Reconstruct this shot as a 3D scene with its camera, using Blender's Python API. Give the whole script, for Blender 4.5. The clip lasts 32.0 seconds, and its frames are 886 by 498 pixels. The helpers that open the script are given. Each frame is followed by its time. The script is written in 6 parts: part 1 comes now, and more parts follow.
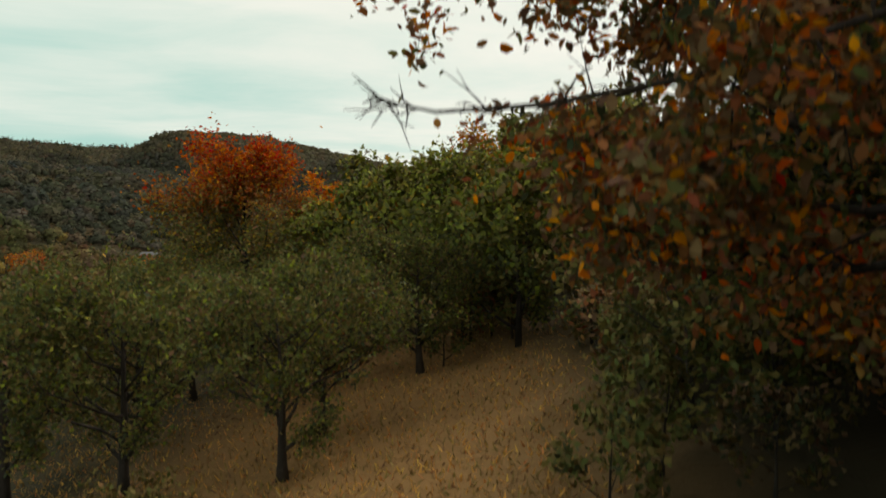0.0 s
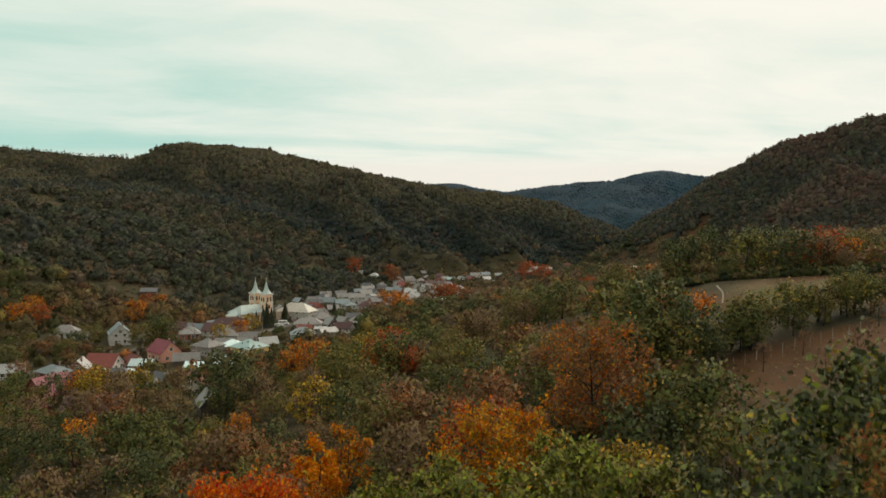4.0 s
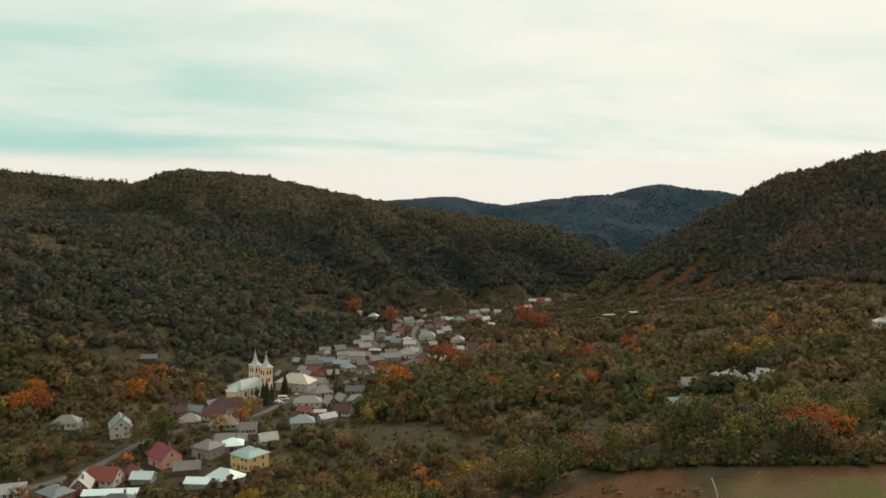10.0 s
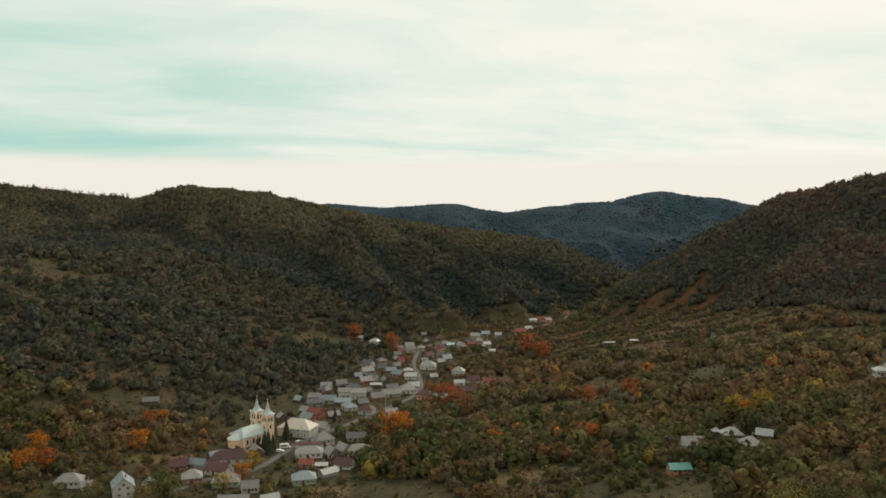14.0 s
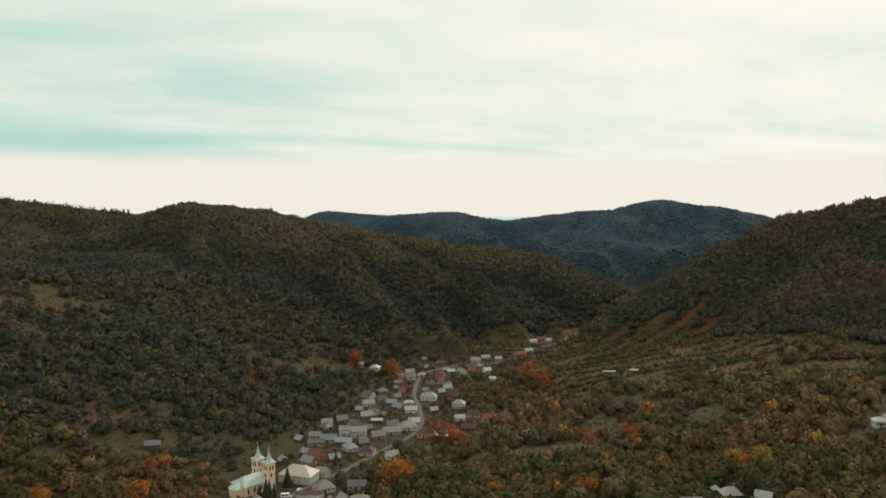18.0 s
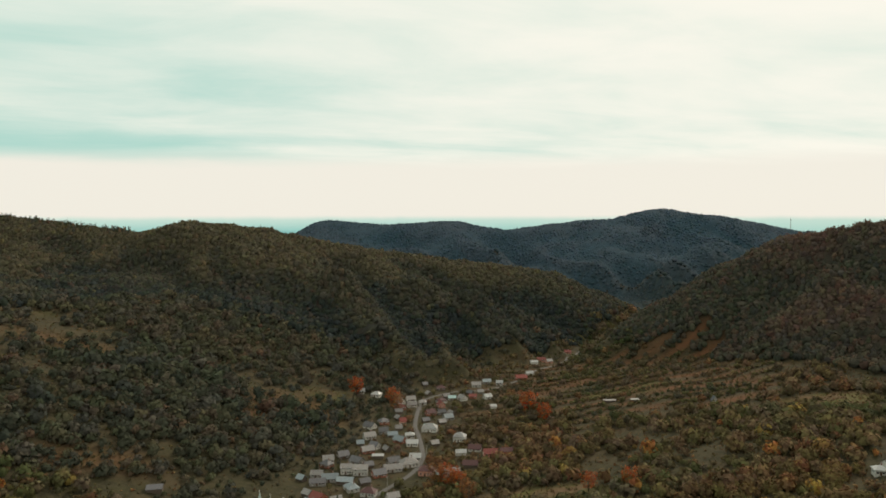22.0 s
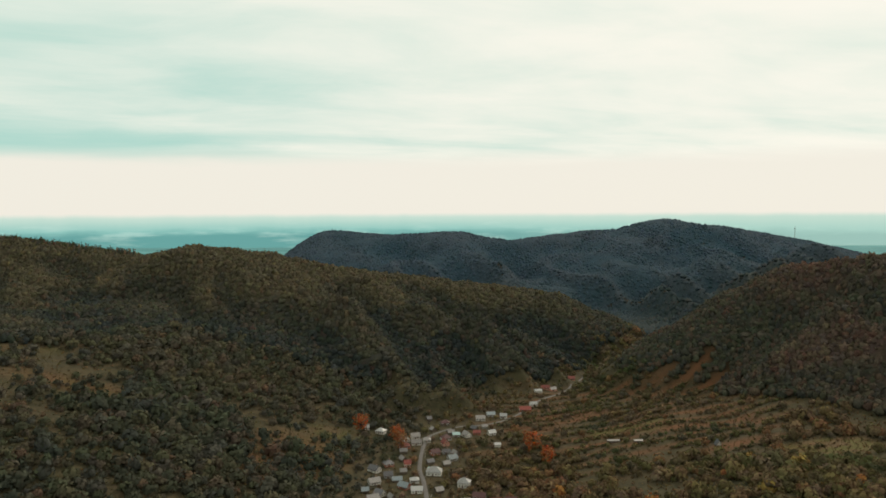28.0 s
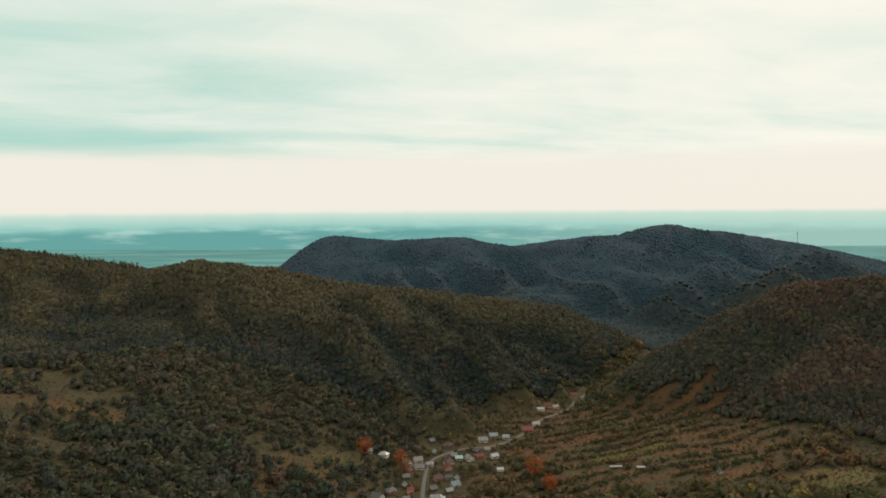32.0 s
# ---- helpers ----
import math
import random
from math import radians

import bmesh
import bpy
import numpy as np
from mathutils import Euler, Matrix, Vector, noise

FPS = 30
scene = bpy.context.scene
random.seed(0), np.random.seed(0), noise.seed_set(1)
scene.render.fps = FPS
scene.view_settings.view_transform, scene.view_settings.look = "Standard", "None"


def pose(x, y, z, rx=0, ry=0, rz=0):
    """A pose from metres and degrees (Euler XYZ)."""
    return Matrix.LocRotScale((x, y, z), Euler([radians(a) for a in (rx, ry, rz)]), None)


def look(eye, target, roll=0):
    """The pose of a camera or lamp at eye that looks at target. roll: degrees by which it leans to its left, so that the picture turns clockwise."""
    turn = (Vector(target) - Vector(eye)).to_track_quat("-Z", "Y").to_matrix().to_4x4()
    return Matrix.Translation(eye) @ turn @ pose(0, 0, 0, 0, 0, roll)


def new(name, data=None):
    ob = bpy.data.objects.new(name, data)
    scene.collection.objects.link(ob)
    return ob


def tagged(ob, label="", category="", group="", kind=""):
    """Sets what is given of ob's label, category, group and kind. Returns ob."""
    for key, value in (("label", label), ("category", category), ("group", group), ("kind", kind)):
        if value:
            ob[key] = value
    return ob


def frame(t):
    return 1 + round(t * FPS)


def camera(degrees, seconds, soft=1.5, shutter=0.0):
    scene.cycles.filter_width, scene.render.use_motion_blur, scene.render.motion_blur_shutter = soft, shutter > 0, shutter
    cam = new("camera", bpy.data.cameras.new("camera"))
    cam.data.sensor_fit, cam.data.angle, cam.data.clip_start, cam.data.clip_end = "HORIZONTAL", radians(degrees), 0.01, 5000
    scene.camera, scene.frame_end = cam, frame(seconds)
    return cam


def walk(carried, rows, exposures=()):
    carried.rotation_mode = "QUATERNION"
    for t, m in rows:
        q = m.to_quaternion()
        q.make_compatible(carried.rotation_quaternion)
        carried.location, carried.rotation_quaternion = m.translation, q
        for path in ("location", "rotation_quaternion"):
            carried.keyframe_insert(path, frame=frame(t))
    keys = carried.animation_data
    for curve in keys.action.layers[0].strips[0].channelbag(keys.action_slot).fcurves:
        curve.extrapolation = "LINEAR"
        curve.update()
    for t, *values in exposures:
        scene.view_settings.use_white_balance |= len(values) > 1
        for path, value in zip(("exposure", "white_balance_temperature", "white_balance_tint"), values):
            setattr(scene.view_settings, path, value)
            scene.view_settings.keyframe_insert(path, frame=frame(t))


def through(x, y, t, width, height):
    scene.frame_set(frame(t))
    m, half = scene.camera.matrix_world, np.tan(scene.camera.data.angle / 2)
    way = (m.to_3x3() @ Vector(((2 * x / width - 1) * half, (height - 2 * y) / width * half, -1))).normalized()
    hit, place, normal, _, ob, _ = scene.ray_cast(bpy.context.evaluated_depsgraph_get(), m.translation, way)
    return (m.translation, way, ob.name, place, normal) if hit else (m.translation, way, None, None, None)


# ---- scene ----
cam = camera(62.89, 32.0, soft=1.7, shutter=0.4)
# seconds, height, tilt down, turn, lean
ROWS = [
    (0, 44.82, 2.433, -0.106, -0.079),
    (0.5, 47.40, 2.486, -0.098, -0.034),
    (1, 50.79, 2.539, -0.090, 0.028),
    (1.5, 53.98, 2.567, -0.085, 0.088),
    (2, 56.31, 2.579, -0.085, 0.137),
    (2.5, 59.07, 2.596, -0.084, 0.174),
    (3, 62.10, 2.614, -0.082, 0.198),
    (3.5, 65.43, 2.622, -0.079, 0.210),
    (5.5, 78.09, 2.536, 0.015, 0.178),
    (6, 81.68, 2.539, 0.016, 0.181),
    (7, 88.56, 2.550, 0.017, 0.199),
    (8, 95.32, 2.571, -0.011, 0.208),
    (9, 102.00, 2.585, -0.003, 0.224),
    (10, 108.65, 2.587, -0.006, 0.208),
    (11, 114.94, 2.581, -0.007, 0.161),
    (12, 121.28, 2.580, -0.018, 0.091),
    (13, 128.53, 2.667, -0.041, 0.071),
    (14, 135.47, 2.721, -0.067, 0.123),
    (14.5, 138.76, 2.730, -0.076, 0.134),
    (16.5, 152.48, 2.810, -0.123, 0.157),
    (17, 155.97, 2.808, -0.121, 0.153),
    (18, 162.83, 2.788, -0.106, 0.113),
    (19, 170.00, 2.772, -0.101, 0.064),
    (20, 176.76, 2.735, -0.114, 0.032),
    (21, 182.64, 2.712, -0.131, 0.002),
    (22, 188.90, 2.724, -0.150, -0.050),
    (23, 195.69, 2.769, -0.193, -0.090),
    (24, 202.29, 2.833, -0.247, -0.123),
    (25, 208.98, 2.874, -0.301, -0.152),
    (25.5, 212.12, 2.880, -0.310, -0.157),
    (27.5, 225.43, 2.909, -0.437, -0.230),
    (28, 228.83, 2.929, -0.442, -0.237),
    (29, 236.22, 3.032, -0.458, -0.276),
    (30, 243.52, 3.095, -0.485, -0.310),
    (31, 249.66, 3.125, -0.549, -0.343),
    (32, 255.97, 3.148, -0.619, -0.371),
]


def gaze(height, tilt, turn, lean):
    return pose(0, 0, height, 90 - tilt, 0, -turn) @ pose(0, 0, 0, 0, 0, lean)


walk(cam, [(t, gaze(z, tilt, turn, lean)) for t, z, tilt, turn, lean in ROWS])

# ---- world, sun ----
scene.view_settings.exposure = 0.0


def links(tree, *pairs):
    for a, b in pairs:
        tree.links.new(a, b)


def node(tree, kind, **values):
    n = tree.nodes.new(kind)
    for key, value in values.items():
        if key in n.inputs:
            n.inputs[key].default_value = value
    return n


def maths(tree, op, a, b=None, clamp=False):
    n = tree.nodes.new("ShaderNodeMath")
    n.operation, n.use_clamp = op, clamp
    for i, v in enumerate((a, b)):
        if v is None:
            continue
        if isinstance(v, (int, float)):
            n.inputs[i].default_value = v
        else:
            tree.links.new(v, n.inputs[i])
    return n.outputs[0]


def blend(tree, fac, a, b):
    n = tree.nodes.new("ShaderNodeMix")
    n.data_type = "RGBA"
    for i, v in ((0, fac), (6, a), (7, b)):
        if isinstance(v, (int, float)):
            n.inputs[i].default_value = v
        elif isinstance(v, tuple):
            n.inputs[i].default_value = (*v, 1)
        else:
            tree.links.new(v, n.inputs[i])
    return n.outputs[2]


def step_up(tree, value, low, high):
    n = tree.nodes.new("ShaderNodeMapRange")
    n.interpolation_type = "SMOOTHSTEP"
    n.inputs[1].default_value, n.inputs[2].default_value = low, high
    tree.links.new(value, n.inputs[0])
    return n.outputs[0]


def noise_of(tree, vector, scale, detail=4.0, rough=0.55, twist=0.0):
    n = node(tree, "ShaderNodeTexNoise", Scale=scale, Detail=detail, Roughness=rough, Distortion=twist)
    tree.links.new(vector, n.inputs["Vector"])
    return n.outputs[0]


def scaled(tree, vector, sx, sy, sz):
    n = tree.nodes.new("ShaderNodeVectorMath")
    n.operation = "MULTIPLY"
    tree.links.new(vector, n.inputs[0])
    n.inputs[1].default_value = (sx, sy, sz)
    return n.outputs[0]


SUN_UP, SUN_ROUND = 36, 32      # degrees above the horizon; round to the east of the valley's line
world = bpy.data.worlds.new("overcast_sky")
scene.world = world
world.use_nodes = True
wt = world.node_tree
wt.nodes.clear()
ways = wt.nodes.new("ShaderNodeTexCoord").outputs["Generated"]
split = wt.nodes.new("ShaderNodeSeparateXYZ")
wt.links.new(ways, split.inputs[0])
wx, wy, wz = split.outputs
air = wt.nodes.new("ShaderNodeTexSky")
air.sky_type, air.sun_disc = "NISHITA", False
air.sun_elevation, air.sun_rotation = radians(SUN_UP), radians(SUN_ROUND)
# the cloud deck: streaks on a flat layer, long across the valley
up = maths(wt, "MAXIMUM", wz, 0.0)
deep = maths(wt, "ADD", up, 0.10)
flat = wt.nodes.new("ShaderNodeCombineXYZ")
links(wt, (maths(wt, "DIVIDE", wx, deep), flat.inputs[0]), (maths(wt, "DIVIDE", wy, deep), flat.inputs[1]))
slant = wt.nodes.new("ShaderNodeVectorRotate")
slant.rotation_type = "Z_AXIS"
slant.inputs["Angle"].default_value = radians(-14)
links(wt, (flat.outputs[0], slant.inputs["Vector"]))
streaks = noise_of(wt, scaled(wt, slant.outputs[0], 0.26, 0.48, 1), 1.0, 4.0, 0.5, 0.8)
wisps = noise_of(wt, scaled(wt, slant.outputs[0], 0.9, 1.5, 1), 1.0, 6.0, 0.6, 0.4)
side = step_up(wt, wx, -0.75, 0.50)                      # the thinner, brighter cloud lies east
mass = maths(wt, "ADD", maths(wt, "MULTIPLY", streaks, 0.66), maths(wt, "MULTIPLY", wisps, 0.34))
mass = maths(wt, "ADD", mass, maths(wt, "MULTIPLY", side, 0.24))
# a darker shelf of cloud low in the west
shelf = maths(wt, "MULTIPLY", maths(wt, "SUBTRACT", 1.0, step_up(wt, wz, 0.09, 0.17)), maths(wt, "SUBTRACT", 1.0, step_up(wt, wx, -0.5, 0.05)))
mass = maths(wt, "SUBTRACT", mass, maths(wt, "MULTIPLY", shelf, 0.05))
cover = step_up(wt, mass, 0.36, 0.80)
deck = blend(wt, cover, (0.44, 0.70, 0.62), (0.98, 0.95, 0.84))
# the clear bright strip under the deck
strip = maths(wt, "SUBTRACT", 1.0, step_up(wt, maths(wt, "ADD", wz, maths(wt, "MULTIPLY", maths(wt, "SUBTRACT", wisps, 0.5), 0.02)), 0.06, 0.085))
deck = blend(wt, strip, deck, (0.90, 0.86, 0.76))
# the hazy plain far below the horizon
far = scaled(wt, ways, 13, 13, 95)
hills = noise_of(wt, far, 1.0, 4.0, 0.6)
low = maths(wt, "ADD", wz, maths(wt, "MULTIPLY", maths(wt, "SUBTRACT", noise_of(wt, scaled(wt, ways, 30, 30, 0), 1.0, 3.0), 0.5), 0.004))
haze = blend(wt, step_up(wt, low, -0.026, -0.002), (0.30, 0.60, 0.54), (0.62, 0.78, 0.68))
haze = blend(wt, step_up(wt, maths(wt, "ADD", low, maths(wt, "MULTIPLY", hills, 0.016)), -0.024, -0.012), (0.14, 0.38, 0.36), haze)
haze = blend(wt, maths(wt, "MULTIPLY", step_up(wt, hills, 0.50, 0.72), 0.4), haze, (0.56, 0.76, 0.68))
haze = blend(wt, maths(wt, "MULTIPLY", step_up(wt, wx, -0.1, 0.5), 0.5), haze, (0.52, 0.72, 0.62))
deck = blend(wt, step_up(wt, low, -0.008, 0.0), haze, deck)
# overhead, out of view, the deck is turned warm cream to tint the ground's light
deck = blend(wt, step_up(wt, wz, 0.42, 0.75), deck, (0.92, 0.86, 0.74))
lit = node(wt, "ShaderNodeBackground", Strength=1.0)
links(wt, (deck, lit.inputs[0]))
blue = node(wt, "ShaderNodeBackground", Strength=0.05)
links(wt, (air.outputs[0], blue.inputs[0]))
both = wt.nodes.new("ShaderNodeMixShader")
both.inputs[0].default_value = 0.97
sky_out = wt.nodes.new("ShaderNodeOutputWorld")
links(wt, (blue.outputs[0], both.inputs[1]), (lit.outputs[0], both.inputs[2]), (both.outputs[0], sky_out.inputs[0]))

sun = bpy.data.lights.new("sun", "SUN")
sun.energy, sun.angle, sun.color = 2.0, radians(14), (1.0, 0.86, 0.68)
sun_way = Vector((math.sin(radians(SUN_ROUND)) * math.cos(radians(SUN_UP)), math.cos(radians(SUN_ROUND)) * math.cos(radians(SUN_UP)), math.sin(radians(SUN_UP))))
new("sun", sun).matrix_world = look(sun_way * 900, (0, 0, 0))

# ---- the lie of the land ----
rng = np.random.default_rng(7)
LATTICE = np.random.default_rng(3).random((256, 256))


def bumps(x, y, size):
    """Smooth value noise, -1 to 1, with waves of that size in metres."""
    u, v = np.asarray(x, float) / size + 91.3, np.asarray(y, float) / size + 47.7
    i, j = np.floor(u).astype(int), np.floor(v).astype(int)
    a, b = u - i, v - j
    a, b = a * a * (3 - 2 * a), b * b * (3 - 2 * b)
    g = lambda p, q: LATTICE[p % 256, q % 256]
    return 2 * ((g(i, j) * (1 - a) + g(i + 1, j) * a) * (1 - b) + (g(i, j + 1) * (1 - a) + g(i + 1, j + 1) * a) * b) - 1


def soft(d, r):
    """A ramp that starts gently: 0 well below zero, d well above."""
    return 0.5 * (d + np.sqrt(d * d + r * r))


def top_of(a, b, r):
    return 0.5 * (a + b + np.sqrt((a - b) ** 2 + r * r))


def ridge(x, y, crest, slope, round_top):
    """Height of a ridge whose crest runs through (x, y, z) knots."""
    best = np.full(np.shape(x), -1e9)
    for (x0, y0, z0), (x1, y1, z1) in zip(crest, crest[1:]):
        dx, dy = x1 - x0, y1 - y0
        s = np.clip(((x - x0) * dx + (y - y0) * dy) / (dx * dx + dy * dy), 0, 1)
        d = np.hypot(x - x0 - s * dx, y - y0 - s * dy)
        best = np.maximum(best, z0 + s * (z1 - z0) - slope * (np.sqrt(d * d + round_top ** 2) - round_top))
    return best


STREAM_Y = [-300, 150, 300, 420, 550, 700, 800, 900, 1020, 1200, 1500]
STREAM_X = [-230, -165, -120, -80, -30, -8, 30, 95, 185, 330, 520]
WEST_HILL = [(-1500, 1500, 196), (-790, 1300, 178), (-624, 1264, 160), (-500, 1190, 150), (-395, 1120, 171), (-280, 1095, 161), (-157, 1110, 134), (-58, 1185, 116), (75, 1200, 99), (163, 1205, 86), (232, 1200, 57), (275, 1160, 28)]
WEST_SPUR = [(-300, 1090, 150), (-220, 1000, 112), (-130, 930, 74), (-45, 870, 40)]
NEAR_SPUR = [(-175, 1105, 134), (-106, 1070, 104), (-49, 1030, 70), (-5, 1010, 58), (39, 1000, 47), (89, 995, 30), (122, 985, 12), (145, 968, -6)]
WEST_RIB = [(-700, 1270, 150), (-600, 1080, 128), (-540, 930, 104), (-500, 820, 88)]
EAST_HILL = [(258, 985, 30), (290, 925, 72), (362, 901, 117), (435, 876, 146), (475, 800, 167), (560, 690, 180), (760, 560, 192), (1100, 300, 190)]
FAR_RANGE = [(-620, 2430, 20), (-480, 2410, 120), (-390, 2390, 166), (-180, 2320, 150), (16, 2239, 163), (180, 2200, 136), (420, 2180, 165), (560, 2170, 170), (649, 2170, 200), (759, 2120, 184), (1122, 2374, 130), (1500, 2500, 60)]
FOOTHILLS = [[(720, 1950, 120), (560, 1760, 84), (470, 1620, 52), (400, 1500, 14)], [(150, 1950, 96), (270, 1740, 66), (330, 1600, 34)], [(900, 1800, 110), (720, 1600, 80), (560, 1450, 40)]]
BROW_Y = [-260, -60, 0, 60, 150, 182, 225, 330, 420]
BROW_X = [60, 48, 49, 52, 58, 60, 100, 170, 230]
BROW_Z = [62, 54, 53, 53, 55, 53, 45, 36, 30]


def west_hills(x, y):
    return np.maximum.reduce([ridge(x, y, WEST_HILL, 0.64, 40), ridge(x, y, WEST_SPUR, 0.72, 30), ridge(x, y, NEAR_SPUR, 0.66, 14), ridge(x, y, WEST_RIB, 0.6, 35)])


GULLIES = [(16, 30, [(-60, 1125), (40, 1105), (120, 1085), (200, 1065)]), (20, 26, [(-150, 1040), (-100, 985), (-70, 930), (-40, 880)]), (24, 42, [(-470, 1060), (-432, 1000), (-340, 870), (-250, 780)]), (18, 34, [(-640, 1190), (-540, 1020), (-400, 830)]),
           (12, 24, [(-235, 940), (-165, 880), (-120, 830)]), (12, 26, [(-330, 1000), (-265, 910), (-215, 830)]), (36, 75, [(130, 2080), (223, 1844), (318, 1594)]), (36, 75, [(700, 2020), (512, 1850), (353, 1584)]),
           (26, 60, [(-180, 2150), (-53, 1954), (60, 1750)]), (14, 24, [(420, 800), (350, 790), (290, 780)]), (14, 24, [(520, 680), (440, 660), (370, 650)])]


def gullies(x, y):
    """How deep the side valleys cut into the hills."""
    cut = 0.0
    for deep, wide, line in GULLIES:
        near = np.full(np.shape(x), 1e9)
        for (x0, y0), (x1, y1) in zip(line, line[1:]):
            dx, dy = x1 - x0, y1 - y0
            s = np.clip(((x - x0) * dx + (y - y0) * dy) / (dx * dx + dy * dy), 0, 1)
            near = np.minimum(near, np.hypot(x - x0 - s * dx, y - y0 - s * dy))
        cut = cut + deep * np.exp(-(near / wide) ** 2)
    return cut


def ground(x, y):
    """Height of the land."""
    x, y = np.asarray(x, float), np.asarray(y, float)
    floor = 17 - 0.025 * np.clip(y, -200, 1100)
    d = x - np.interp(y, STREAM_Y, STREAM_X)
    west = 112 * np.tanh(0.34 * soft(-d - 75, 40) / 112)
    east = 150 * np.tanh(0.16 * soft(d - 70, 40) / 150)
    fade = np.clip((1500 - y) / 350, 0, 1)
    fade = fade * fade * (3 - 2 * fade)
    z = floor + (west + east) * fade
    rough = np.clip((np.abs(d) - 60) / 250, 0, 1)
    z = z + rough * fade * (7 * bumps(x, y, 130) + 2.5 * bumps(x, y, 45))
    spur = 24 * bumps(x, y, 150) + 14 * (0.55 - 2 * np.abs(bumps(x + 0.5 * y, y - 0.4 * x, 105))) + 7 * bumps(x, y, 55)
    rib = 20 * (0.62 - 2 * np.abs(bumps(x + 0.30 * y, 0.30 * y - 0.1 * x, 62))) + 9 * (0.6 - 2 * np.abs(bumps(x + 0.15 * y + 500, 0.5 * y, 34)))
    cut = gullies(x, y)
    z = top_of(z, west_hills(x, y) - cut + (spur + rib) * np.clip((np.interp(x, [-700, -400, -280, -157, 60, 275], [1215, 1120, 1080, 1090, 1185, 1150]) - 14 - y) / 110, 0, 1), 14)
    z = top_of(z, ridge(x, y, EAST_HILL, 0.92, 40) - cut + (0.6 * spur + 0.5 * rib) * np.clip((x - 300) / 100, 0.2, 1), 9)
    z = top_of(z, np.maximum.reduce([ridge(x, y, FAR_RANGE, 0.33, 60)] + [ridge(x, y, line, 0.5, 30) for line in FOOTHILLS]) + (30 * bumps(x, y, 240) + 40 * (0.55 - 2 * np.abs(bumps(x + 0.3 * y, 0.5 * y, 130))) + 16 * bumps(x, y, 95)) * np.clip((2120 - y) / 200, 0, 1) - 0.5 * soft(-440 - x, 40) - cut, 20)
    off = x - np.interp(y, BROW_Y, BROW_X)
    near = np.interp(y, BROW_Y, BROW_Z) - 45 * (1 - np.exp((np.minimum(off, 0) - 4 * np.exp(np.minimum(off, 0) / 12) + 4) / 100)) + 0.07 * np.clip(off, 0, 150) - 0.2 * soft(y - 430, 30)
    z = top_of(z, near, 4)
    return z + 0.25 * bumps(x, y, 11) * np.clip(1 - y / 600, 0, 1)

# ---- materials ----
def material(name):
    m = bpy.data.materials.new(name)
    m.use_nodes = True
    return m, m.node_tree, m.node_tree.nodes["Principled BSDF"]


def place_of(tree):
    return tree.nodes.new("ShaderNodeNewGeometry").outputs["Position"]


def relief(tree, bsdf, height, strength, distance):
    n = node(tree, "ShaderNodeBump", Strength=strength, Distance=distance)
    links(tree, (height, n.inputs["Height"]), (n.outputs[0], bsdf.inputs["Normal"]))


def land_material():
    m, t, b = material("autumn_grassland")
    p = place_of(t)
    big, mid, fine = noise_of(t, p, 0.018, 5), noise_of(t, p, 0.11, 6, 0.65), noise_of(t, p, 1.6, 5, 0.7)
    c = blend(t, step_up(t, big, 0.38, 0.62), (0.045, 0.043, 0.020), (0.066, 0.050, 0.027))
    c = blend(t, step_up(t, mid, 0.40, 0.62), c, (0.028, 0.027, 0.014))
    c = blend(t, maths(t, "MULTIPLY", step_up(t, noise_of(t, p, 0.45, 6, 0.75), 0.42, 0.66), 0.75), c, (0.068, 0.060, 0.038))
    # under the woods the ground is leaf litter; by the walnut it also paints shade
    a = t.nodes.new("ShaderNodeAttribute")
    a.attribute_name = "wooded"
    c = blend(t, a.outputs["Fac"], c, blend(t, mid, (0.022, 0.022, 0.012), (0.045, 0.032, 0.018)))
    a = t.nodes.new("ShaderNodeAttribute")
    a.attribute_name = "tilled"
    c = blend(t, a.outputs["Fac"], c, blend(t, step_up(t, noise_of(t, p, 0.06, 4), 0.40, 0.60), (0.084, 0.080, 0.027), (0.112, 0.076, 0.042)))
    a = t.nodes.new("ShaderNodeAttribute")
    a.attribute_name = "bare"
    c = blend(t, a.outputs["Fac"], c, blend(t, mid, (0.145, 0.064, 0.030), (0.085, 0.047, 0.025)))
    a = t.nodes.new("ShaderNodeAttribute")
    a.attribute_name = "hay"
    c = blend(t, a.outputs["Fac"], c, blend(t, fine, (0.17, 0.098, 0.036), (0.30, 0.175, 0.066)))
    # teal distance haze is put into the far plain's base colour
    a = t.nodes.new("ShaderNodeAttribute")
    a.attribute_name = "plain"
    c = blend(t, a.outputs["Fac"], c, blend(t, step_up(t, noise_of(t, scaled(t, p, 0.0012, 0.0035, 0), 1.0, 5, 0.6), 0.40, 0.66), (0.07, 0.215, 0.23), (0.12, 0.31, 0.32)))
    links(t, (c, b.inputs["Base Color"]))
    b.inputs["Roughness"].default_value = 0.95
    b.inputs["Specular IOR Level"].default_value = 0.1
    relief(t, b, maths(t, "ADD", fine, maths(t, "MULTIPLY", mid, 2.0)), 0.6, 0.25)
    return m


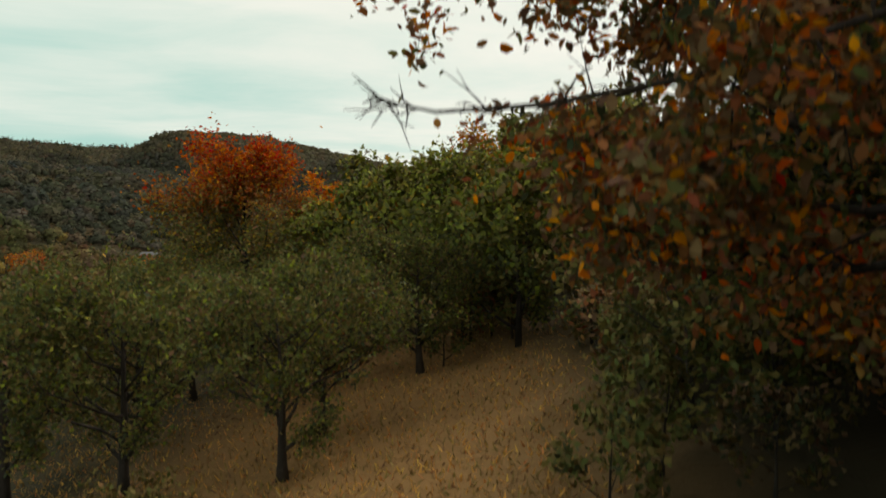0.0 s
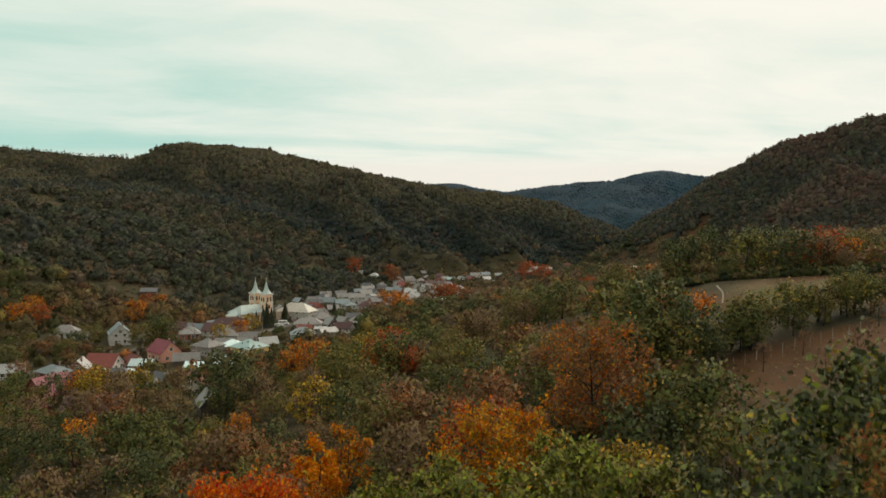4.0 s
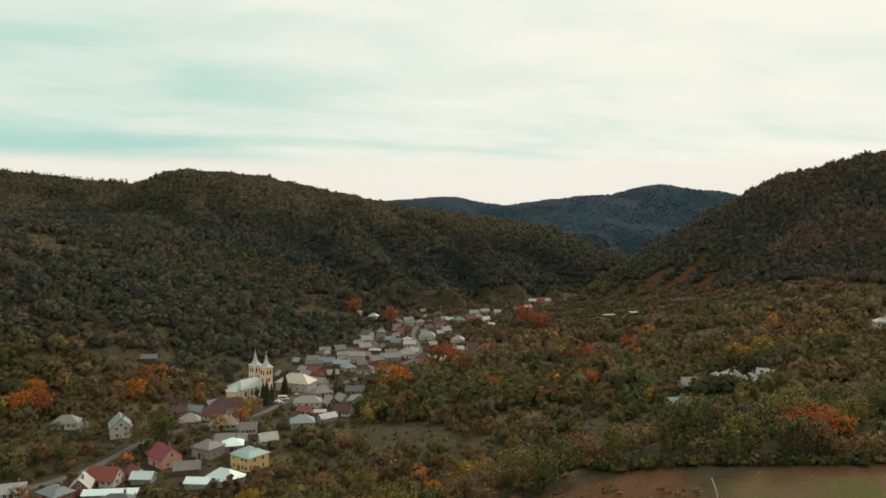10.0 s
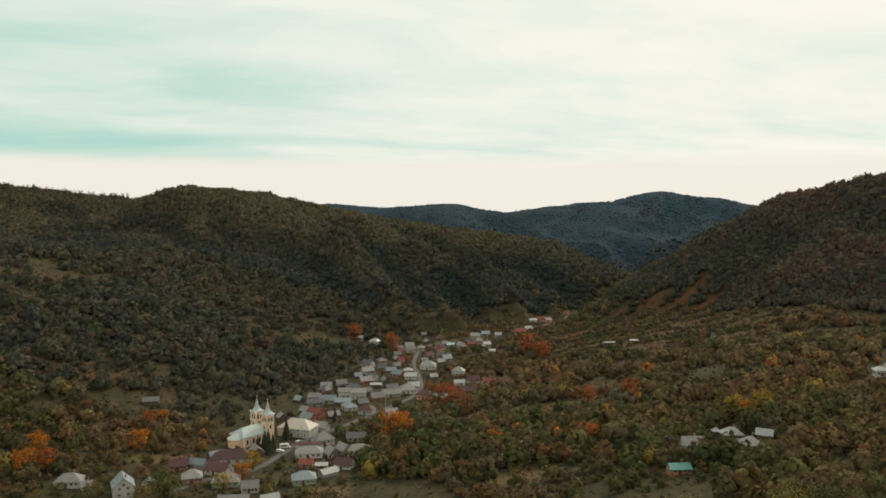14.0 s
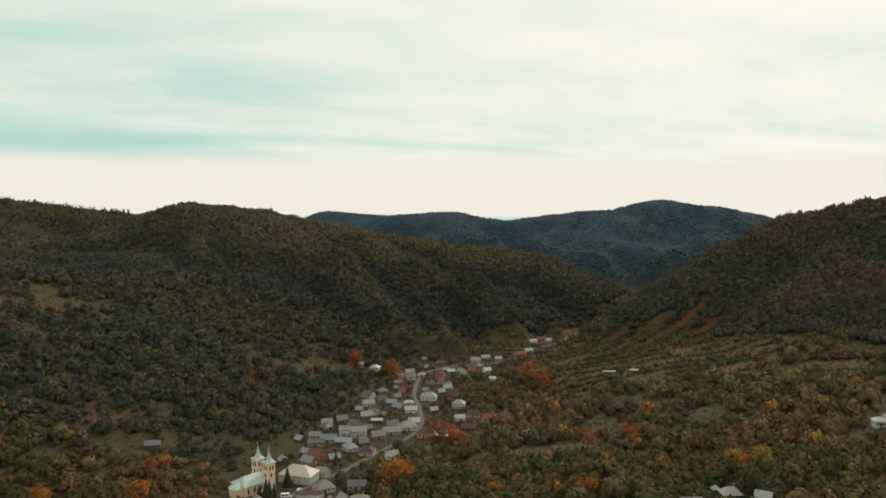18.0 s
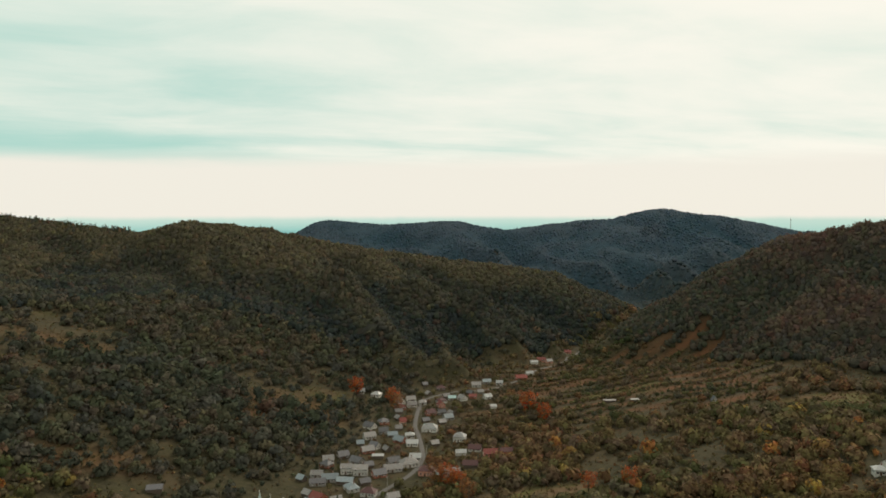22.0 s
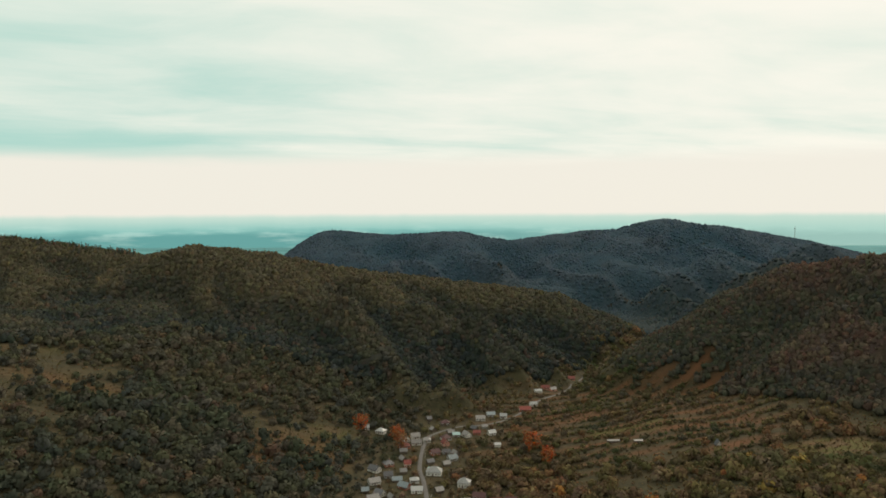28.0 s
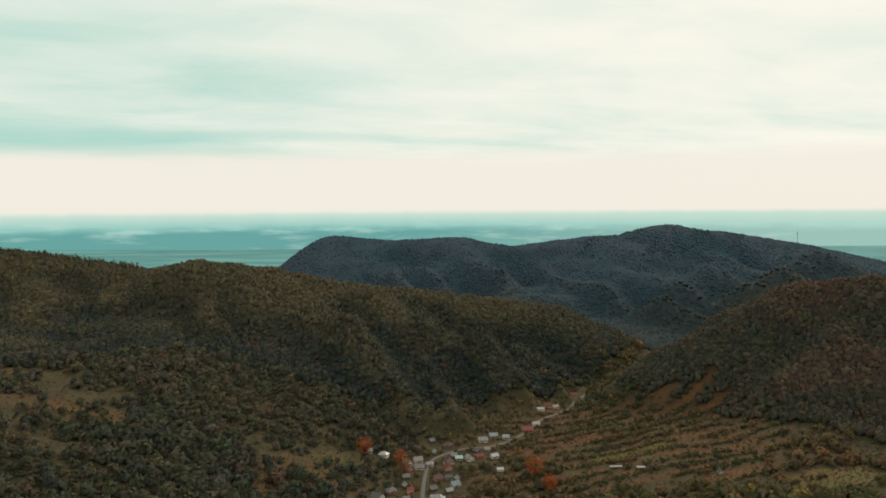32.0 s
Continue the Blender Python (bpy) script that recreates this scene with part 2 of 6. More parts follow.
def leaf_material(name, through=0.25, gloss=0.5, spec=0.2, low=0.65, span=0.7, wave=0.9, rich=1.0, clump=0.0):
    """Leaves in the colour that the mesh carries, each leaf a little different."""
    m, t, b = material(name)
    a = t.nodes.new("ShaderNodeAttribute")
    a.attribute_name = "leaf_colour"
    r = t.nodes.new("ShaderNodeNewGeometry").outputs["Random Per Island"]
    h = t.nodes.new("ShaderNodeHueSaturation")
    links(t, (a.outputs["Color"], h.inputs["Color"]))
    links(t, (maths(t, "ADD", 0.475, maths(t, "MULTIPLY", r, 0.045)), h.inputs["Hue"]))
    links(t, (maths(t, "MULTIPLY", maths(t, "ADD", low, maths(t, "MULTIPLY", noise_of(t, place_of(t), wave, 2), span)), maths(t, "ADD", 1 - clump / 2, maths(t, "MULTIPLY", r, clump))), h.inputs["Value"]))
    h.inputs["Saturation"].default_value = rich
    links(t, (h.outputs[0], b.inputs["Base Color"]))
    if wave < 0.5:
        relief(t, b, noise_of(t, place_of(t), 1.3, 4, 0.7), 0.9, 0.5)
    b.inputs["Roughness"].default_value = gloss
    b.inputs["Specular IOR Level"].default_value = spec
    if through:
        tr = t.nodes.new("ShaderNodeBsdfTranslucent")
        mix = t.nodes.new("ShaderNodeMixShader")
        mix.inputs[0].default_value = through
        links(t, (h.outputs[0], tr.inputs[0]), (b.outputs[0], mix.inputs[1]), (tr.outputs[0], mix.inputs[2]),
              (mix.outputs[0], t.nodes["Material Output"].inputs[0]))
    return m


def plain_material(name, dark, light, scale, rough=0.8, bump=0.0, metal=0.0, spec=0.3, along=(1, 1, 1)):
    """A surface between two colours, with grain at two scales; things of one kind differ slightly."""
    m, t, b = material(name)
    p = scaled(t, t.nodes.new("ShaderNodeTexCoord").outputs["Object"], *along)
    n1, n2 = noise_of(t, p, scale, 5), noise_of(t, p, scale * 7, 4)
    f = maths(t, "ADD", maths(t, "MULTIPLY", n1, 0.6), maths(t, "MULTIPLY", n2, 0.4))
    c = blend(t, step_up(t, f, 0.32, 0.68), dark, light)
    h = t.nodes.new("ShaderNodeHueSaturation")
    r = t.nodes.new("ShaderNodeObjectInfo").outputs["Random"]
    links(t, (c, h.inputs["Color"]), (maths(t, "ADD", 0.82, maths(t, "MULTIPLY", r, 0.36)), h.inputs["Value"]), (h.outputs[0], b.inputs["Base Color"]))
    b.inputs["Roughness"].default_value, b.inputs["Metallic"].default_value = rough, metal
    b.inputs["Specular IOR Level"].default_value = spec
    if bump:
        relief(t, b, f, bump, 0.05)
    return m


LAND = land_material()
LEAF = leaf_material("autumn_leaves", 0.22, 0.7, 0.1, 1.2, 0.9, 0.7, 1.12, 0.3)
CROWN = leaf_material("tree_crowns", 0.3, 0.9, 0.05, 0.78, 1.2, 0.45, 1.0, 0.45)
BARK = plain_material("bark", (0.014, 0.011, 0.008), (0.050, 0.040, 0.031), 3.0, 0.9, 0.8, along=(1, 1, 0.25))

# ---- land sheet ----
def mesh_of(name, verts, faces, mats=(), smooth=False):
    me = bpy.data.meshes.new(name)
    verts, faces = np.asarray(verts, np.float32), np.asarray(faces, np.int32)
    k = faces.shape[1]
    me.vertices.add(len(verts))
    me.vertices.foreach_set("co", verts.ravel())
    me.loops.add(faces.size)
    me.loops.foreach_set("vertex_index", faces.ravel())
    me.polygons.add(len(faces))
    me.polygons.foreach_set("loop_start", np.arange(0, faces.size, k, dtype=np.int32))
    me.polygons.foreach_set("use_smooth", np.full(len(faces), smooth))
    for mat in mats:
        me.materials.append(mat)
    me.update(calc_edges=True)
    return me


def per_vertex(me, name, values, kind="FLOAT"):
    a = me.attributes.new(name, kind, "POINT")
    a.data.foreach_set("value" if kind == "FLOAT" else "color", np.asarray(values, np.float32).ravel())


def spaced(*runs):
    out = [np.arange(a, b, s) for a, b, s in runs]
    return np.concatenate(out + [[runs[-1][1]]])


def clear_of(x, y):
    """1 in the open (fields, village, meadows), 0 in the woods."""
    x, y = np.asarray(x, float), np.asarray(y, float)
    d = x - np.interp(y, STREAM_Y, STREAM_X)
    village = np.exp(-(np.maximum(np.abs(d + 12) - 38, 0) / 22) ** 2) * (y > 170) * (y < 1010)
    return village


def patch(x, y, cx, cy, rx, ry, turn=0.0, edge=0.25):
    """A field with soft, slightly ragged edges."""
    c, s = math.cos(radians(turn)), math.sin(radians(turn))
    u, v = ((x - cx) * c + (y - cy) * s) / rx, (-(x - cx) * s + (y - cy) * c) / ry
    r = (u ** 4 + v ** 4) ** 0.25 + 0.10 * bumps(x, y, 14)
    return np.clip((1 - r) / edge + 0.5, 0, 1)


def fields(x, y):
    return np.maximum.reduce([
        patch(x, y, 80, 131, 27, 18, 0), 0.55 * patch(x, y, -348, 652, 46, 17, 6, 0.6), 0.4 * patch(x, y, -438, 730, 34, 14, 20, 0.9),
        0.5 * patch(x, y, -132, 618, 36, 50, -15, 0.8), 0.6 * patch(x, y, -110, 690, 30, 20, 10, 1.0), 0.3 * patch(x, y, -245, 545, 34, 16, 20, 1.0), 0.4 * patch(x, y, -222, 455, 30, 12, 12, 0.8), 0.5 * patch(x, y, -420, 985, 18, 12, 0, 0.8), 0.7 * patch(x, y, -168, 288, 8, 12, 0, 0.8), patch(x, y, 60, 440, 34, 12, 0),
        patch(x, y, 300, 560, 40, 22, 10), patch(x, y, 175, 690, 40, 18, 5), patch(x, y, -52, 312, 12, 9, 0), patch(x, y, 35, 300, 16, 7, 0),
        patch(x, y, -60, 270, 7, 9, 0), patch(x, y, -146, 358, 14, 6, 0)])


def terraces(x, y):
    """How far along its terrace step the land is, 0 to 1, and how terraced it is."""
    return np.mod((y - 0.16 * x + 9 * bumps(x, y, 55)) / 25, 1.0), patch(x, y, 185, 735, 135, 165, -12, 0.5)


def bare_banks(x, y):
    s, much = terraces(x, y)
    steps = np.clip(1.25 - np.abs(s - 0.28) / 0.3, 0, 1)
    slope = much * np.clip(0.9 + bumps(x, y, 50), 0, 1)
    return np.maximum.reduce([steps * slope, 0.42 * patch(x, y, 252, 850, 40, 14, -25, 1.2), 0.4 * patch(x, y, 200, 842, 34, 8, -20, 1.2), 0.8 * patch(x, y, 130, 780, 44, 14, -10, 0.9), patch(x, y, 236, 669, 44, 7, -4, 0.5), 0.55 * patch(x, y, -136, 610, 38, 52, -15, 1.0), 0.4 * patch(x, y, -222, 450, 34, 14, 12, 1.0), 0.35 * patch(x, y, -350, 655, 44, 18, 6, 1.0), 0.5 * patch(x, y, 95, 738, 26, 22, 0, 0.8), 0.75 * patch(x, y, 52, 88, 22, 11, -10), 0.9 * patch(x, y, 33, 147, 19, 21, 5), 0.75 * patch(x, y, 86, 147, 20, 3.5, 2, 0.9), 0.8 * patch(x, y, 40, 196, 13, 8, 0)])


def wooded(x, y):
    x, y = np.asarray(x, float), np.asarray(y, float)
    hill = np.maximum(west_hills(x, y) - 48, ridge(x, y, EAST_HILL, 0.92, 40) - 45)
    return np.maximum(np.clip(hill / 14, 0, 1), (y > 1150) * 1.0)


xs = spaced((-5200, -1600, 300), (-1600, -700, 40), (-700, -160, 10), (-160, 160, 2.5), (160, 700, 9), (700, 1700, 40), (1700, 5200, 350))
ys = spaced((-3000, -300, 300), (-300, -40, 20), (-40, 200, 2.5), (200, 1350, 7), (1350, 2600, 30), (2600, 4950, 235))
gx, gy = np.meshgrid(xs, ys)
gz = ground(gx, gy)
gz = np.where(gy > 2700, np.minimum(gz, -8), gz)
nx, ny = len(xs), len(ys)
ids = np.arange(nx * ny).reshape(ny, nx)
quads = np.stack([ids[:-1, :-1], ids[:-1, 1:], ids[1:, 1:], ids[1:, :-1]], -1).reshape(-1, 4)
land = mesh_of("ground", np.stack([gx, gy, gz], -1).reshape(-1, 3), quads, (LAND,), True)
# the patch darkens the ground as litter and as painted walnut shade
per_vertex(land, "wooded", np.maximum(wooded(gx, gy) * (gy < 2900), patch(gx, gy, 12, 16, 10, 13, 0, 0.8)))
per_vertex(land, "tilled", fields(gx, gy))
per_vertex(land, "bare", bare_banks(gx, gy))
per_vertex(land, "hay", 0.85 * patch(gx, gy, -3, 28, 7.5, 18, 0, 0.8))
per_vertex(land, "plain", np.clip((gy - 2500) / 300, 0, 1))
tagged(new("ground", land), "grassy valley and hills in autumn with leaf litter and fields", "ground", kind="structure")

# ---- crowns for the woods ----
GOLD_CUT = (1 + 5 ** 0.5) / 2
LOBE_V = np.array([(-1, GOLD_CUT, 0), (1, GOLD_CUT, 0), (-1, -GOLD_CUT, 0), (1, -GOLD_CUT, 0), (0, -1, GOLD_CUT), (0, 1, GOLD_CUT),
                               (0, -1, -GOLD_CUT), (0, 1, -GOLD_CUT), (GOLD_CUT, 0, -1), (GOLD_CUT, 0, 1), (-GOLD_CUT, 0, -1), (-GOLD_CUT, 0, 1)]) / math.hypot(1, GOLD_CUT)
LOBE_F = np.array([(0, 11, 5), (0, 5, 1), (0, 1, 7), (0, 7, 10), (0, 10, 11), (1, 5, 9), (5, 11, 4), (11, 10, 2), (10, 7, 6), (7, 1, 8),
                   (3, 9, 4), (3, 4, 2), (3, 2, 6), (3, 6, 8), (3, 8, 9), (4, 9, 5), (2, 4, 11), (6, 2, 10), (8, 6, 7), (9, 8, 1)])


def crown_of(r, lobes, cards, size):
    """Unit crown: a few uneven lobes, and ragged leaf clumps standing out of them. Returns verts, triangles and soft normals."""
    vs, fs, ns = [], [], []
    n = 0
    if lobes < 0:       # far crowns: a blunt cone of eight faces
        v = np.array([(1, 0, 0), (0, 1, 0), (-1, 0, 0), (0, -1, 0), (0, 0, 1), (0, 0, -1)]) * r.uniform(0.75, 1.15, (6, 1))
        return v, np.array([(0, 1, 4), (1, 2, 4), (2, 3, 4), (3, 0, 4), (1, 0, 5), (2, 1, 5), (3, 2, 5), (0, 3, 5)]), v / np.linalg.norm(v, axis=1)[:, None]
    for i in range(lobes):
        turn = np.array(Euler(r.uniform(0, 6, 3)).to_matrix())
        v = LOBE_V @ turn.T * r.uniform(0.66, 1.2, (12, 1))
        k = 0.92 if lobes == 1 else r.uniform(0.40, 0.58)
        a = i * 6.28 / lobes + r.normal(0, 0.4)
        c = np.zeros(3) if lobes == 1 else np.array([0.42 * math.cos(a), 0.42 * math.sin(a), r.uniform(-0.25, 0.38)])
        vs.append(v * k + c)
        w = v * k + 0.6 * c + np.array([0, 0, 0.15])
        ns.append(w / np.linalg.norm(w, axis=1)[:, None])
        fs.append(LOBE_F + n)
        n += 12
    if cards:
        v = r.normal(size=(cards * 3, 3))
        v /= np.linalg.norm(v, axis=1)[:, None]
        v = v[v[:, 2] > -0.5][:cards]
        c = v * r.uniform(0.62, 1.12, (len(v), 1))
        out = v + 0.28 * r.normal(size=v.shape)
        out *= np.sign((out * v).sum(1))[:, None]
        out /= np.linalg.norm(out, axis=1)[:, None]
        a = np.cross(out, r.normal(size=v.shape))
        a /= np.linalg.norm(a, axis=1)[:, None]
        b = np.cross(out, a)
        q = c[:, None, :] + np.stack([a, b, -a, -b], 1) * r.uniform(0.6, 1.25, (len(v), 4, 1)) * size * r.uniform(0.6, 1.3, (len(v), 1, 1))
        vs.append(q.reshape(-1, 3))
        ns.append(np.repeat(v, 4, 0))
        base = n + 4 * np.arange(len(v))[:, None]
        fs.append(np.concatenate([base + (0, 1, 2), base + (0, 2, 3)]))
    v = np.concatenate(vs)
    v[:, 2] *= 0.88
    return v, np.concatenate(fs), np.concatenate(ns)


def shades(r, n, weights, vary=0.25):
    """Leaf colours for n trees, from the season's palette."""
    names = list(weights)
    base = np.array([PALETTE[k] for k in names])
    w = np.array([weights[k] for k in names], float)
    pick = r.choice(len(names), n, p=w / w.sum())
    return base[pick] * r.uniform(1 - vary, 1 + vary, (n, 1)) * r.uniform(0.94, 1.06, (n, 3))


# blue and haze are leaf tones with distance haze mixed in
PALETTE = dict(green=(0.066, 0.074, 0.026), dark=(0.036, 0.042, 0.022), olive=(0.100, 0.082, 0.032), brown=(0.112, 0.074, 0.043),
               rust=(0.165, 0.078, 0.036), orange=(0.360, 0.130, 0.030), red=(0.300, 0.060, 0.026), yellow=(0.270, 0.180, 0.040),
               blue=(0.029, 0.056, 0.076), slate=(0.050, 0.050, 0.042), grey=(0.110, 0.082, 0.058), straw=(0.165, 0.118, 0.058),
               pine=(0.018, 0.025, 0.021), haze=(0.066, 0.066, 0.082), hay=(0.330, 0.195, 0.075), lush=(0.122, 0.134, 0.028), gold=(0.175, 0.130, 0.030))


def woods(name, x, y, width, tall, colours, lobes, cards, size, label, sink=0.42, seed=1, lift=0.34):
    """Many trees as one mesh: uneven crowns that stand on the land."""
    r = np.random.default_rng(seed)
    kinds = [crown_of(r, lobes, cards, size) for _ in range(9)]
    pick = r.integers(0, 9, len(x))
    turn = r.uniform(0, 2 * np.pi, len(x))
    z = ground(x, y)
    vs, fs, cs, ns, n = [], [], [], [], 0
    for k, (q, f, way) in enumerate(kinds):
        m = pick == k
        c, s = np.cos(turn[m])[:, None], np.sin(turn[m])[:, None]
        w, h = width[m][:, None] / 2, tall[m][:, None] / 2
        vx, vy, vz = q[None, :, 0], q[None, :, 1], q[None, :, 2]
        out = np.stack([(vx * c - vy * s) * w + x[m][:, None], (vx * s + vy * c) * w + y[m][:, None], (vz + 1 - sink) * h + z[m][:, None]], -1)
        vs.append(out.reshape(-1, 3))
        lie = np.stack([way[None, :, 0] * c - way[None, :, 1] * s, way[None, :, 0] * s + way[None, :, 1] * c, way[None, :, 2] + lift + 0 * c], -1).reshape(-1, 3)
        ns.append(lie / np.linalg.norm(lie, axis=1)[:, None])
        fs.append((f[None] + (n + len(q) * np.arange(int(m.sum())))[:, None, None]).reshape(-1, 3))
        cs.append(np.repeat(colours[m], len(q), axis=0))
        n += out.shape[0] * len(q)
    v = np.concatenate(vs)
    me = mesh_of(name, v, np.concatenate(fs), (CROWN,), True)
    me.normals_split_custom_set_from_vertices(np.concatenate(ns))
    per_vertex(me, "leaf_colour", np.concatenate([np.concatenate(cs), np.ones((len(v), 1))], 1), "FLOAT_COLOR")
    return tagged(new(name, me), label, "trees", kind="stuff")


def canopy(name, xs, ys, inside, tall, colours, label):
    """The closed lower storey of a wood: an uneven sheet of leaves that the single crowns rise from."""
    gx, gy = np.meshgrid(xs, ys)
    gx = gx + 0.35 * (xs[1] - xs[0]) * bumps(gx, gy, 7)
    ok = inside(gx, gy)
    z = ground(gx, gy) + tall * (0.36 + 0.16 * bumps(gx, gy, 13) + 0.10 * bumps(gx, gy, 37))
    ids = np.arange(gx.size).reshape(gx.shape)
    faces = np.stack([ids[:-1, :-1], ids[:-1, 1:], ids[1:, 1:], ids[1:, :-1]], -1).reshape(-1, 4)
    faces = faces[(ok[:-1, :-1] & ok[:-1, 1:] & ok[1:, 1:] & ok[1:, :-1]).ravel()]
    used, faces = np.unique(faces, return_inverse=True)
    x, y, z = gx.ravel()[used], gy.ravel()[used], z.ravel()[used]
    me = mesh_of(name, np.stack([x, y, z], -1), faces.reshape(-1, 4), (CROWN,), True)
    per_vertex(me, "leaf_colour", np.concatenate([colours(x, y), np.ones((len(x), 1))], 1), "FLOAT_COLOR")
    return tagged(new(name, me), label, "trees", kind="stuff")


def scatter(r, x0, x1, y0, y1, step, jitter=0.9):
    """Loose grid of places inside the wedge of land that the valley's mouth shows."""
    a, b = np.meshgrid(np.arange(x0, x1, step), np.arange(y0, y1, step))
    a, b = a.ravel() + r.uniform(-0.5, 0.5, a.size) * step * jitter, b.ravel() + r.uniform(-0.5, 0.5, b.size) * step * jitter
    keep = np.abs(a) < 0.68 * b + 40
    return a[keep], b[keep]

# ---- building kit ----
class Solid:
    """Gathers faces for one mesh."""

    def __init__(self):
        self.v, self.f = [], []

    def add(self, verts, faces):
        n = len(self.v)
        self.v += [tuple(p) for p in verts]
        self.f += [[n + i for i in f] for f in faces]
        return self

    def box(self, x0, x1, y0, y1, z0, z1):
        return self.add([(x, y, z) for x in (x0, x1) for y in (y0, y1) for z in (z0, z1)],
                        [(0, 1, 3, 2), (4, 6, 7, 5), (0, 4, 5, 1), (2, 3, 7, 6), (0, 2, 6, 4), (1, 5, 7, 3)])

    def prism(self, profile, x0, x1):
        """Profile in (y, z), drawn out along x."""
        n = len(profile)
        self.add([(x, y, z) for x in (x0, x1) for y, z in profile],
                 [list(range(n))[::-1], list(range(n, 2 * n))] + [(i, (i + 1) % n, n + (i + 1) % n, n + i) for i in range(n)])
        return self

    def tube(self, points, radii, sides=7):
        """A bent, tapering rod through the points."""
        rings = []
        pts = [Vector(p) for p in points]
        for i, p in enumerate(pts):
            way = (pts[min(i + 1, len(pts) - 1)] - pts[max(i - 1, 0)]).normalized()
            a = way.orthogonal().normalized()
            b = way.cross(a)
            rings.append([tuple(p + radii[i] * (a * math.cos(2 * math.pi * k / sides) + b * math.sin(2 * math.pi * k / sides))) for k in range(sides)])
        faces = [(i * sides + k, i * sides + (k + 1) % sides, (i + 1) * sides + (k + 1) % sides, (i + 1) * sides + k) for i in range(len(pts) - 1) for k in range(sides)]
        return self.add([p for ring in rings for p in ring], faces + [tuple(range(sides))[::-1], tuple((len(pts) - 1) * sides + k for k in range(sides))])

    def mesh(self, name, mat, smooth=False):
        me = bpy.data.meshes.new(name)
        me.from_pydata(self.v, [], self.f)
        me.materials.append(mat)
        if smooth:
            me.polygons.foreach_set("use_smooth", np.full(len(me.polygons), True))
        me.update()
        return me


def part(name, solid, mat, parent, label="", smooth=False):
    me = solid if isinstance(solid, bpy.types.Mesh) else solid.mesh(name, mat, smooth)
    ob = new(name, me)
    ob.parent = parent
    if label:
        ob["label"] = label
    return ob


def stand(name, x, y, turn=0.0, sink=0.0):
    """An Empty on the land, at the base of a thing."""
    ob = new(name)
    ob.matrix_basis = pose(x, y, float(ground(x, y)) - sink, 0, 0, turn)
    return ob


def roof_material(name, dark, light, rust, rough=0.55, metal=0.0):
    """Sheet or tile roof: courses, seams, patches of rust and dirt."""
    m, t, b = material(name)
    p = t.nodes.new("ShaderNodeTexCoord").outputs["Object"]
    n1, n2 = noise_of(t, p, 0.35, 5), noise_of(t, p, 2.5, 4)
    c = blend(t, step_up(t, n2, 0.30, 0.70), dark, light)
    c = blend(t, maths(t, "MULTIPLY", step_up(t, n1, 0.52, 0.72), 0.6), c, rust)
    h = t.nodes.new("ShaderNodeHueSaturation")
    rand = t.nodes.new("ShaderNodeObjectInfo").outputs["Random"]
    links(t, (c, h.inputs["Color"]), (maths(t, "ADD", 0.75, maths(t, "MULTIPLY", rand, 0.5)), h.inputs["Value"]), (h.outputs[0], b.inputs["Base Color"]))
    b.inputs["Roughness"].default_value, b.inputs["Metallic"].default_value = rough, metal
    w = node(t, "ShaderNodeTexWave", Scale=1.1, Distortion=0.4, Detail=1.0)
    links(t, (p, w.inputs["Vector"]))
    relief(t, b, w.outputs[1], 0.5, 0.06)
    return m


ROOFS = dict(
    grey=roof_material("weathered_grey_roof", (0.14, 0.136, 0.13), (0.26, 0.25, 0.235), (0.16, 0.12, 0.09)),
    dark=roof_material("dark_grey_roof", (0.060, 0.062, 0.068), (0.11, 0.11, 0.115), (0.08, 0.06, 0.05)),
    blue=roof_material("blue_grey_tin_roof", (0.13, 0.165, 0.18), (0.23, 0.275, 0.29), (0.20, 0.17, 0.14)),
    pale=roof_material("pale_tin_roof", (0.24, 0.25, 0.245), (0.37, 0.38, 0.37), (0.20, 0.18, 0.16), 0.45),
    teal=roof_material("pale_teal_tin_roof", (0.27, 0.42, 0.41), (0.40, 0.56, 0.54), (0.30, 0.38, 0.35), 0.4),
    white=roof_material("bright_tin_roof", (0.50, 0.66, 0.66), (0.66, 0.78, 0.77), (0.45, 0.58, 0.57), 0.35),
    green=roof_material("teal_green_sheet_roof", (0.05, 0.22, 0.19), (0.08, 0.30, 0.26), (0.07, 0.18, 0.15)),
    crimson=roof_material("crimson_sheet_roof", (0.14, 0.018, 0.030), (0.20, 0.028, 0.044), (0.11, 0.025, 0.03)),
    red=roof_material("red_brown_tile_roof", (0.15, 0.036, 0.028), (0.22, 0.056, 0.042), (0.10, 0.04, 0.03), 0.75),
    maroon=roof_material("maroon_roof", (0.060, 0.026, 0.026), (0.10, 0.042, 0.040), (0.05, 0.03, 0.03), 0.7),
    cream=roof_material("cream_tin_roof", (0.42, 0.39, 0.33), (0.58, 0.55, 0.47), (0.28, 0.24, 0.19), 0.5))
